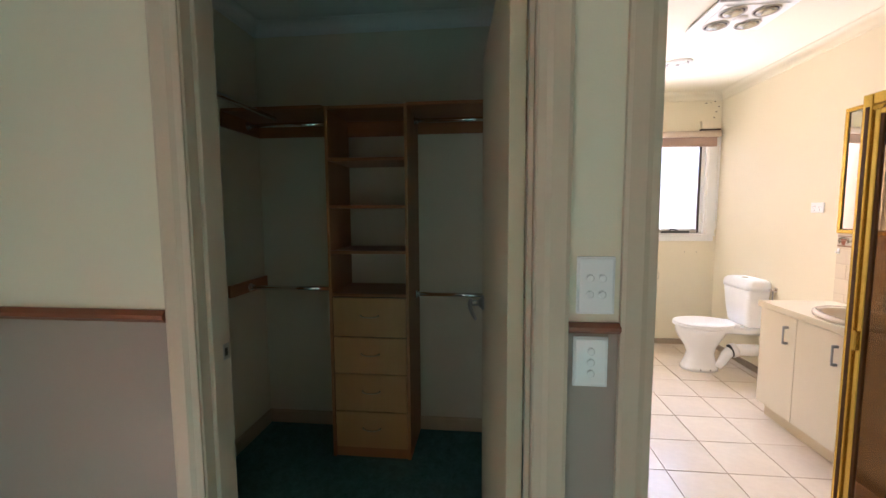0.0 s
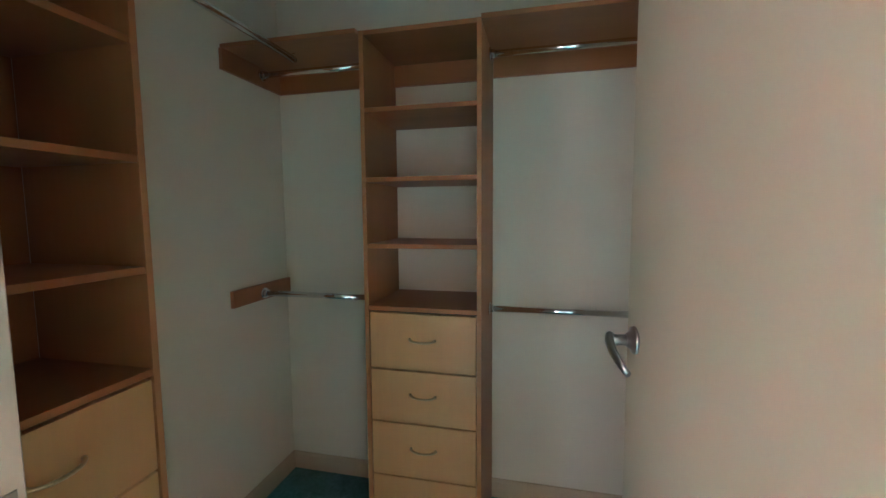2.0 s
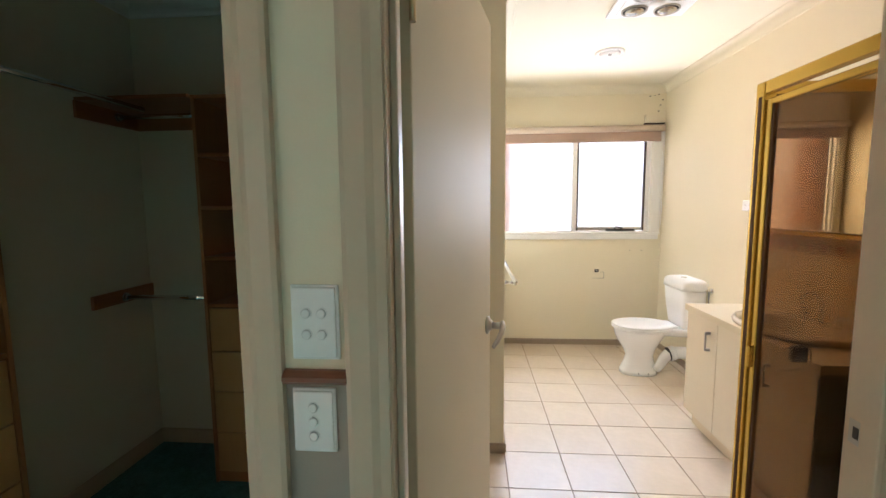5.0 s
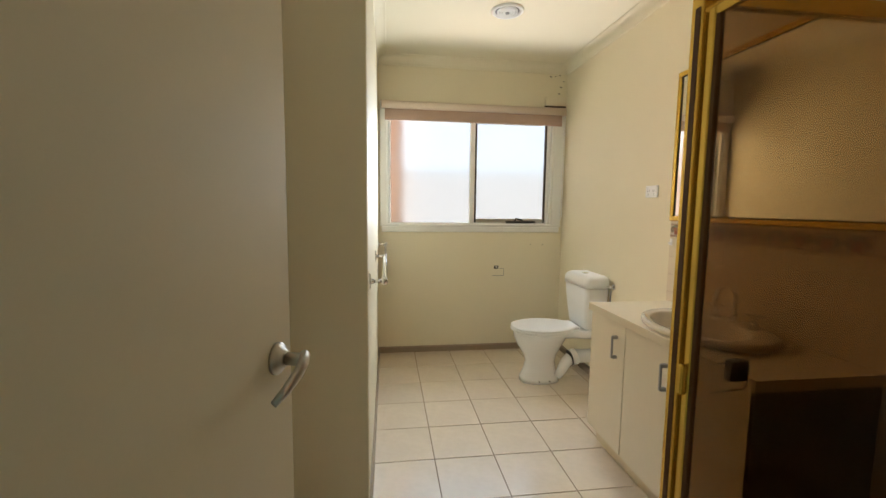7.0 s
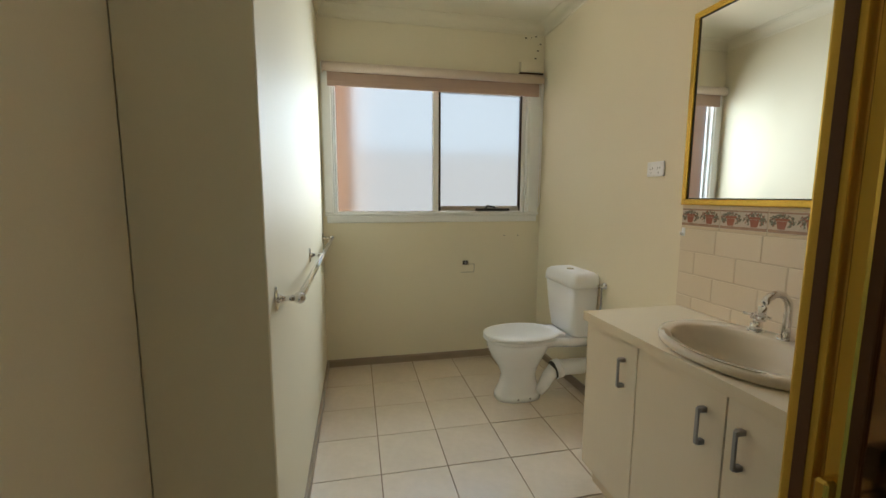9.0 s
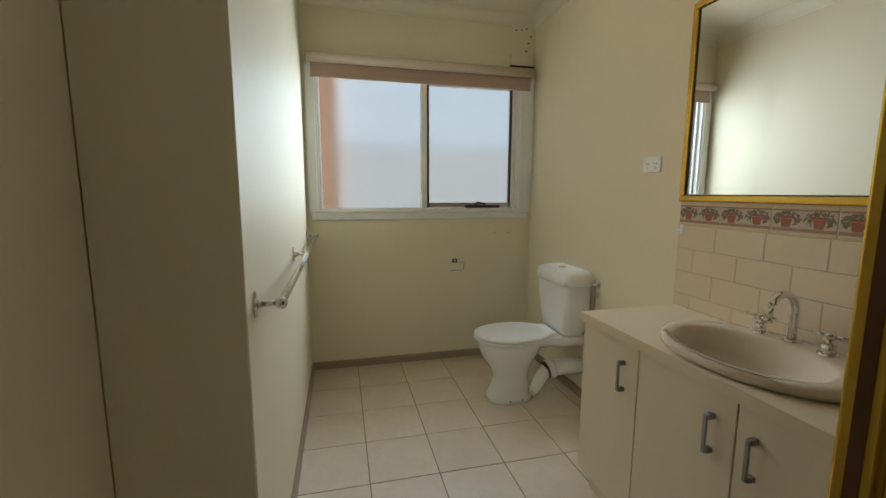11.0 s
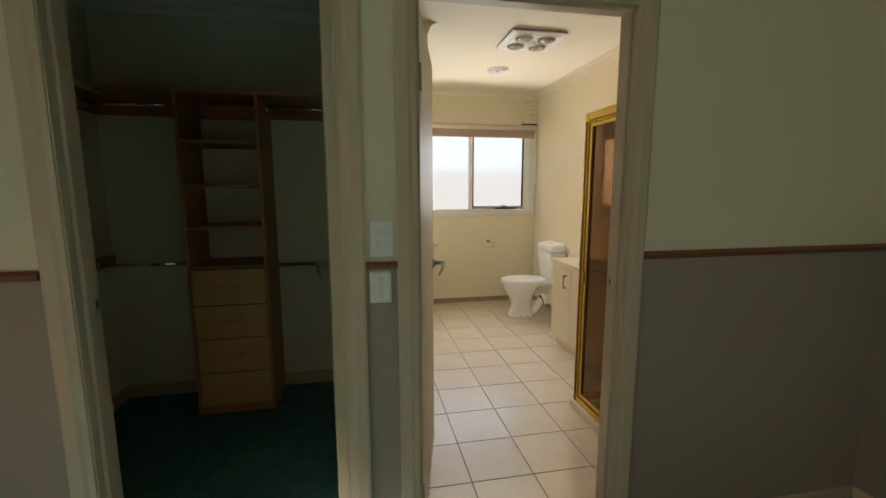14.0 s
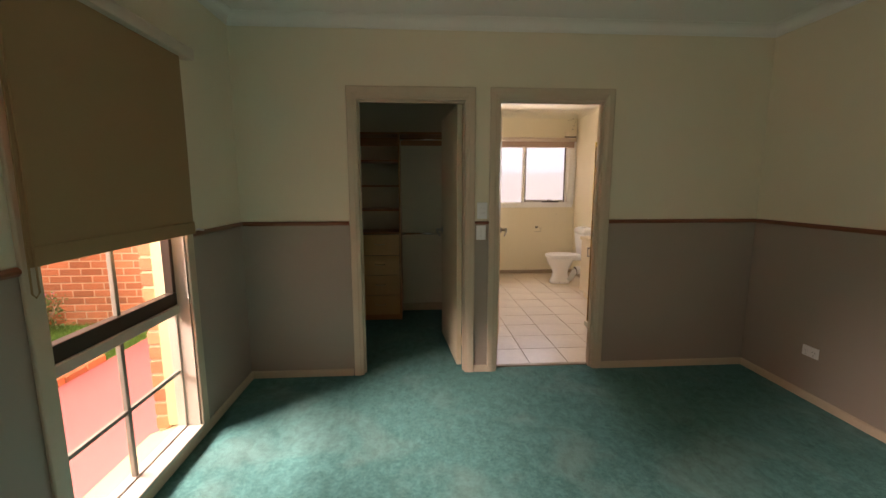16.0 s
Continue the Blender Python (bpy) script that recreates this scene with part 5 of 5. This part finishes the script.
def paper_holder():
    x, y, z = 1.826, 1.995, 0.874
    ob = thing("paper_holder", (x, y, z), "dark square toilet-paper holder with a chrome wire arm", "paper holder")
    part("block", one_box(x - 0.028, x + 0.028, y - 0.004, y + 0.020, z - 0.030, z + 0.030, bevel=0.003), DARK_AND_SHADE, ob)
    part("arm", one_tube([(x - 0.055, y + 0.030, z + 0.008), (x - 0.03, y + 0.034, z + 0.010), (x + 0.055, y + 0.034, z + 0.012), (x + 0.066, y + 0.034, z + 0.002), (x + 0.064, y + 0.034, z - 0.06), (x + 0.054, y + 0.034, z - 0.070), (x - 0.055, y + 0.034, z - 0.078)], 0.003, seg=8), CHROME, ob)
    part("stem", one_cyl((x, y + 0.020, z + 0.010), (x, y + 0.035, z + 0.010), 0.005, seg=10), CHROME, ob)


paper_holder()


# ---- ceiling fittings ----
def heater_unit():
    x0, x1, y0, y1 = 1.392, 1.832, 2.682, 3.082
    cx, cy, z = (x0 + x1) / 2, (y0 + y1) / 2, ZC
    ob = thing("ceiling_heater", (cx, cy, z - 0.02), "white square ceiling heater and fan with four heat lamps", "heater lamp")
    # solid grey block imitates the shaded gap between cover and ceiling
    part("gap_shade", one_box(x0 + 0.012, x1 - 0.012, y0 + 0.012, y1 - 0.012, z - 0.016, z), DULL, ob, "grey block for the shade in the gap above the cover plate")
    part("cover", one_box(x0, x1, y0, y1, z - 0.026, z - 0.014, bevel=0.005, seg=2), PLASTIC, ob)
    part("raised_edge", one_box(x0 + 0.045, x1 - 0.045, y0 + 0.035, y1 - 0.035, z - 0.031, z - 0.026, bevel=0.003), PLASTIC, ob)
    for sx in (-1, 1):
        for sy in (-1, 1):
            c = Vector((cx + sx * 0.090, cy + sy * 0.090, z - 0.031))
            bm = bmesh.new()
            loft(bm, [[(c.x + q * math.cos(2 * math.pi * k / 32), c.y + q * math.sin(2 * math.pi * k / 32), c.z - d) for k in range(32)] for q, d in ((0.070, 0.0), (0.070, 0.007), (0.066, 0.010), (0.061, 0.007), (0.061, 0.0))], caps=(False, False))
            r = part("lamp_ring", bm, SATIN, ob)
            part("lamp_well", one_cyl(c, c - Vector((0, 0, 0.002)), 0.061, seg=28), GAPSHADE, r)
            bm = bmesh.new()
            loft(bm, [[(c.x + q * math.cos(2 * math.pi * k / 28), c.y + q * math.sin(2 * math.pi * k / 28), c.z - d) for k in range(28)] for q, d in ((0.050, 0.002), (0.052, 0.008), (0.046, 0.016), (0.030, 0.022), (0.008, 0.024))])
            part("heat_lamp", bm, LAMPGLASS, r, "silvered heat lamp, switched off")
    c = Vector((cx, cy, z - 0.028))
    bm = bmesh.new()
    loft(bm, [[(c.x + q * math.cos(2 * math.pi * k / 24), c.y + q * math.sin(2 * math.pi * k / 24), c.z - d) for k in range(24)] for q, d in ((0.040, 0.0), (0.040, 0.010), (0.028, 0.018), (0.006, 0.020))])
    part("centre_light", bm, PLASTIC, ob)


heater_unit()


def ceiling_vent():
    c = Vector((1.622, 3.725, ZC))
    ob = thing("ceiling_vent", c - Vector((0, 0, 0.03)), "round white ceiling air outlet with ring slats", "vent")

    def ring(r0, r1, d0, d1, d2):
        bm = bmesh.new()
        n = 40
        rows = [[(c.x + r * math.cos(2 * math.pi * k / n), c.y + r * math.sin(2 * math.pi * k / n), c.z - d) for k in range(n)] for r, d in ((r1, d0), (r1, d1), ((r0 + r1) / 2, d2), (r0, d1), (r0, d0))]
        return loft(bm, rows, caps=(False, False))

    part("flange", ring(0.078, 0.105, 0.0, 0.006, 0.016), PLASTIC, ob)
    part("throat", one_cyl(c, c - Vector((0, 0, 0.004)), 0.080, seg=36), DULL, ob)
    for r in (0.060, 0.042, 0.024):
        part("slat", ring(r - 0.007, r + 0.007, 0.006, 0.014, 0.020), PLASTIC, ob)
    part("hub", one_cyl(c - Vector((0, 0, 0.004)), c - Vector((0, 0, 0.022)), 0.012, seg=18), DULL, ob)


ceiling_vent()


# ---- outside ----
GZ = -0.20
structure("ground", one_box(-60, 60, -60, 60, GZ - 0.30, GZ - 0.012), GRASS, label="grassy ground round the house", category="ground")
structure("pavement", one_box(-3.10, -1.66, -14, 2.995, GZ - 0.05, GZ), REDPAVE, label="red painted concrete path beside the house", category="path")
structure("backdrop_fence", one_box(-6.0, 9.0, 7.6, 7.65, GZ, 1.75), FENCE, label="pale boundary fence behind the bathroom", category="fence")


def brick_wall(nm, axis, face, a0, a1, z0, z1, holes, label, sign, parts_range, back):
    """Mortared backing with single bricks proud of it. axis: along y (face is an x) or along x."""
    ob = thing(nm, (face, (a0 + a1) / 2, z0) if axis == "y" else ((a0 + a1) / 2, face, z0), label, "brick wall")
    ob["kind"] = "structure"
    bm = bmesh.new()
    cuts = sorted({a0, a1, *[h[0] for h in holes], *[h[1] for h in holes]})
    for lo, hi in zip(cuts, cuts[1:]):
        mid = (lo + hi) / 2
        spans = [(z0, z1)]
        for h in holes:
            if h[0] < mid < h[1]:
                spans = [s for p, q in spans for s in ((p, h[2]), (h[3], q))]
        for p, q in spans:
            if q - p > 1e-3:
                f0, f1 = sorted((face, back))
                if axis == "y":
                    box(bm, f0, f1, lo, hi, p, q)
                else:
                    box(bm, lo, hi, f0, f1, p, q)
    part("mortar_backing", bm, MORTAR, ob)
    L, Hh, j = 0.226, 0.073, 0.014
    me = mesh_of("brick", box(bmesh.new(), 0, L, -0.005, 0.004, 0, Hh, bevel=0.003), BRICK)
    half = mesh_of("brick_half", box(bmesh.new(), 0, 0.110, -0.006, 0.004, 0, Hh, bevel=0.003), BRICK)
    rest = bmesh.new()
    row, count = 0, 0
    z = z0 + 0.005
    while z + Hh < z1:
        a = a0 - (0.12 if row % 2 else 0.0)
        while a < a1 - 0.05:
            b = min(a + L, a1)
            s = max(a, a0)
            clash = any(h[0] - 0.01 < b and s < h[1] + 0.01 and h[2] - Hh < z < h[3] for h in holes)
            if not clash and b - s > 0.05:
                full = b - s > 0.2
                near = parts_range[0] < s < parts_range[1] and parts_range[2] < z < parts_range[3]
                if near and count < 290:
                    rz = 90 if axis == "y" else 0
                    o = piece("brick", me if full else half, ob, Matrix())
                    loc = (face, s, z) if axis == "y" else (s, face, z)
                    if axis == "y":
                        m = pose(face, s + (L if sign > 0 and full else 0.11 if sign > 0 else 0), z, 0, 0, -90 if sign > 0 else 90)
                        m = pose(face, s, z, 0, 0, 90)
                    else:
                        m = pose(s, face, z)
                    o.matrix_parent_inverse = ob.matrix_basis.inverted()
                    o.matrix_basis = m
                    count += 1
                else:
                    e = 0.006
                    if axis == "y":
                        box(rest, face - e, face + e, s, b - j * 0, z, z + Hh)
                    else:
                        box(rest, s, b, face - e, face + e, z, z + Hh)
            a += L + j
        z += Hh + j
        row += 1
    if len(rest.verts):
        r = part("brickwork", rest, BRICK, ob)
        r["kind"] = "stuff"
    else:
        rest.free()
    return ob


# unseen wall, added to shade path and brickwork from bedroom_sky_light
structure("wall_path_shade", one_box(-4.95, -4.75, -6.0, 3.0, GZ, 2.60), MORTAR, label="plain unseen wall, added to keep the sky lamp off the path", category="wall")
brick_wall("neighbour_wall", "x", 3.00, -4.90, -1.66, GZ, 2.30, [], "orange-red brick wall of the house next door", -1, (-4.9, -1.6, GZ, 1.35), 3.10)
# the second hole serves the added, unseen window
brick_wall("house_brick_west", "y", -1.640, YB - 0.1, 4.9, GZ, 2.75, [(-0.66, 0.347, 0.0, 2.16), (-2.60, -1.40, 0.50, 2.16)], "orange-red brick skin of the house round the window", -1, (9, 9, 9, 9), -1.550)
# brick return beyond the bathroom window, seen blurred through the obscure glass
brick_wall("house_brick_wing", "y", 0.42, 4.78, 7.2, GZ, 2.75, [], "orange-red brick wing of the house beside the bathroom window", 1, (9, 9, 9, 9), 0.32)


def brick_reveal():
    """Brick ends that line the window opening on its north side, with a sandstone sill below."""
    ob = thing("window_brick_jamb", (-1.60, 0.28, GZ), "brick jamb beside the bedroom window", "brick jamb")
    ob["kind"] = "structure"
    z, k = 0.03, 0
    part("mortar_core", one_box(-1.660, -1.590, 0.324, 0.356, 0.0, 2.14), MORTAR, ob)
    while z < 2.08:
        o = part("brick", one_box(-1.668, -1.594 if k % 2 else -1.597, 0.318, 0.350, z, z + 0.072, bevel=0.003), BRICK, ob)
        z += 0.086
        k += 1
    part("frame_mould", one_box(-1.590, -1.512, 0.300, 0.346, 0.06, 2.13, bevel=0.003), CREAMOUT, ob)
    sl = bmesh.new()
    prism(sl, [(-1.72, -0.06), (-1.512, -0.06), (-1.512, 0.060), (-1.72, -0.015)], "y", -0.66, 0.335)
    part("sill_stone", sl, SAND, ob)


brick_reveal()


def grass_strip():
    bm = bmesh.new()
    rnd = random.Random(4)
    for _ in range(14000):
        x, y = rnd.uniform(-4.70, -3.11), rnd.uniform(0.4, 2.97)
        h, a = rnd.uniform(0.03, 0.08), rnd.uniform(0, 6.28)
        dx, dy, lx, ly = 0.004 * math.cos(a), 0.004 * math.sin(a), rnd.uniform(-0.03, 0.03), rnd.uniform(-0.03, 0.03)
        bm.faces.new([bm.verts.new(p) for p in ((x - dx, y - dy, GZ - 0.01), (x + dx, y + dy, GZ - 0.01), (x + lx, y + ly, GZ + h))])
    ob = new("grass", mesh_of("grass", bm, GRASS))
    tagged(ob, "strip of green grass along the brick wall", "grass", kind="stuff")


grass_strip()


def shrub(nm, c, r, label, flowers):
    rnd = random.Random(int(c[1] * 100) + 7)
    ob = thing(nm, c, label, "shrub")
    bm = bmesh.new()
    for i in range(9):
        a = rnd.uniform(0, 6.28)
        tube(bm, [c, (c[0] + 0.4 * r * math.cos(a), c[1] + 0.4 * r * math.sin(a), c[2] + r * 0.7), (c[0] + 0.8 * r * math.cos(a), c[1] + 0.8 * r * math.sin(a), c[2] + r * rnd.uniform(1.0, 1.7))], 0.005, seg=5)
    part("stems", bm, TAUPE, ob)
    bm = bmesh.new()
    for i in range(900):
        v = Vector((rnd.gauss(0, 0.42), rnd.gauss(0, 0.42), rnd.uniform(0.15, 1.7)))
        p = Vector(c) + v * r
        q = Euler((rnd.uniform(0, 6), rnd.uniform(0, 6), rnd.uniform(0, 6))).to_matrix()
        s = rnd.uniform(0.015, 0.032)
        bm.faces.new([bm.verts.new(p + q @ Vector(k)) for k in ((0, 0, 0), (s * 0.5, s * 0.45, 0.004), (0, s * 1.3, 0), (-s * 0.5, s * 0.45, 0.004))])
    part("leaves", bm, LEAF, ob)
    bm = bmesh.new()
    for i in range(flowers):
        p = Vector(c) + Vector((rnd.gauss(0, 0.4), rnd.gauss(0, 0.4), rnd.uniform(1.35, 1.85))) * r
        for k in range(7):
            a = k * 0.9
            bm.faces.new([bm.verts.new(p + Vector(t)) for t in ((0, 0, 0), (0.022 * math.cos(a), 0.022 * math.sin(a), 0.012), (0.020 * math.cos(a + 0.8), 0.020 * math.sin(a + 0.8), 0.010))])
    part("flowers", bm, PINK, ob)


shrub("flowering_shrub", (-4.36, 2.72, GZ - 0.01), 0.26, "green shrub with pink flowers at the foot of the brick wall", 40)


def edging():
    """A short run of bricks on edge where the grass meets the path."""
    rnd = random.Random(8)
    ob = thing("garden_edging", (-3.16, 1.5, GZ), "short row of brown edging bricks beside the red path", "edging")
    for k in range(4):
        y = 1.00 + 0.235 * k
        part("brick", one_box(-3.22, -3.105, y, y + 0.222, GZ - 0.02, GZ + 0.055 + rnd.uniform(-0.012, 0.012), bevel=0.006), BRICK, ob)


edging()


# ---- tiles ----
def bathroom_floor():
    bed = new("floor_bathroom", mesh_of("floor_bathroom", one_box(BX0, BX1, YW, BY1, -0.02, 0.002), GROUT))
    tagged(bed, "glossy beige square floor tiles with brown joints", "tiled floor", kind="structure")
    P, g = 0.3185, 0.005
    xs, ys = [1.0975 + P * k for k in range(-3, 6)], [3.353 + 0.3205 * k for k in range(-8, 6)]
    cache = {}
    rnd = random.Random(11)
    for x in xs:
        for y in ys:
            x0, x1, y0, y1 = max(x, BX0) + g / 2, min(x + P, BX1) - g / 2, max(y, YW) + g / 2, min(y + 0.3205, BY1) - g / 2
            if x < NIBX - 0.01:
                y1 = min(y1, NIBY)
            if x1 - x0 < 0.012 or y1 - y0 < 0.012:
                continue
            key = (round(x1 - x0, 3), round(y1 - y0, 3))
            if key not in cache:
                cache[key] = mesh_of("floor_tile", one_box(0, key[0], 0, key[1], 0.002, 0.0065, bevel=0.0012), TILE)
            o = piece("floor_tile", cache[key], bed, pose(x0, y0, rnd.uniform(-0.0004, 0.0004), rnd.uniform(-0.12, 0.12), rnd.uniform(-0.12, 0.12), 0))


bathroom_floor()


def splashback():
    y0, y1, z0, z1 = 2.030, 3.157, 0.801, 1.258
    bed = new("splashback_tiling", mesh_of("splashback_tiling", one_box(BX1 - 0.0080, BX1, y0, y1, z0, z1), WGROUT))
    tagged(bed, "cream wall tiles in running bond with a floral border band", "wall tiles", kind="structure")
    cache = {}

    def put(a, b, c, d, m, name):
        if b - a < 0.01 or d - c < 0.01:
            return
        key = (name, round(b - a, 3), round(d - c, 3))
        if key not in cache:
            cache[key] = mesh_of(name, one_box(-0.0095, -0.004, 0, key[1], 0, key[2], bevel=0.0015), m)
        piece(name, cache[key], bed, pose(BX1, a, c))

    j = 0.0035
    rows = ((0.801, 0.857), (0.857, 0.957), (0.957, 1.055), (1.055, 1.155))
    for k, (za, zb) in enumerate(rows):
        off = 3.071 if k % 2 == 0 else 2.970
        edges = sorted({y0, y1, *[off - 0.2005 * i for i in range(-1, 7) if y0 < off - 0.2005 * i < y1]})
        for a, b in zip(edges, edges[1:]):
            put(a + j / 2, b - j / 2, za + j / 2, zb - j / 2, WTILE, "wall_tile")
    def border_mesh(w):
        """A border tile with its print: potted plants with leafy sprigs between two mottled bands."""
        rnd = random.Random(int(w * 1000))
        h, f = 0.076, -0.0099
        bm = one_box(-0.0095, -0.004, 0, w, 0, h, bevel=0.0012)

        def flat(pts, mi):
            fc = bm.faces.new([bm.verts.new((f, y, z)) for y, z in pts])
            fc.material_index = mi

        flat([(0.001, 0.002), (w - 0.001, 0.002), (w - 0.001, 0.012), (0.001, 0.012)], 1)
        flat([(0.001, h - 0.008), (w - 0.001, h - 0.008), (w - 0.001, h - 0.002), (0.001, h - 0.002)], 1)
        f -= 0.0002
        for c in (0.05, 0.15):
            if c + 0.03 > w:
                continue
            flat([(c - 0.013, 0.014), (c + 0.013, 0.014), (c + 0.019, 0.042), (c - 0.019, 0.042)], 2)
            flat([(c - 0.023, 0.043), (c + 0.023, 0.043), (c + 0.023, 0.052), (c - 0.023, 0.052)], 2)
            for _ in range(230):
                a, r = rnd.uniform(0, 2 * math.pi), rnd.uniform(0.016, 0.047)
                y, z = c + r * math.cos(a), 0.042 + 0.024 * (r / 0.047) * math.sin(a)
                if not (0.004 < y < w - 0.004 and 0.015 < z < h - 0.010) or (abs(y - c) < 0.022 and z < 0.053):
                    continue
                t, q = rnd.uniform(0, math.pi), rnd.uniform(0.003, 0.0068)
                u, v = (q * math.cos(t), q * math.sin(t)), (-0.45 * q * math.sin(t), 0.45 * q * math.cos(t))
                flat([(y - u[0], z - u[1]), (y + v[0], z + v[1]), (y + u[0], z + u[1]), (y - v[0], z - v[1])], 3 if rnd.random() < 0.8 else 2)
        return mesh_of("border_tile", bm, BORDER, BAND, POT, SPRIG)

    e = y1
    while e > y0 + 0.01:
        a = max(e - 0.2005, y0)
        w = round(e - a - j, 3)
        if ("border", w) not in cache:
            cache[("border", w)] = border_mesh(w)
        piece("border_tile", cache[("border", w)], bed, pose(BX1, a + j / 2, 1.168))
        put(a + j / 2, e - j / 2, 1.1565, 1.1675, KICK, "pencil_tile")
        put(a + j / 2, e - j / 2, 1.2445, 1.257, KICK, "pencil_tile")
        e = a


splashback()


def shower_walls():
    """Cream tiles lining the shower cubicle's two solid walls."""
    bed = new("shower_tiling", mesh_of("shower_tiling", one_box(BX1 - 0.005, BX1, YW, 1.93, 0.03, 1.90), WGROUT))
    tagged(bed, "cream shower wall tiles behind the bronze glass", "wall tiles", kind="structure")
    me = mesh_of("wall_tile", one_box(-0.0095, -0.004, 0, 0.1965, 0, 0.0965, bevel=0.0015), WTILE)
    for r in range(18):
        for c in range(4):
            piece("wall_tile", me, bed, pose(BX1, YW + 0.003 + 0.2 * c, 0.036 + 0.1 * r))


shower_walls()
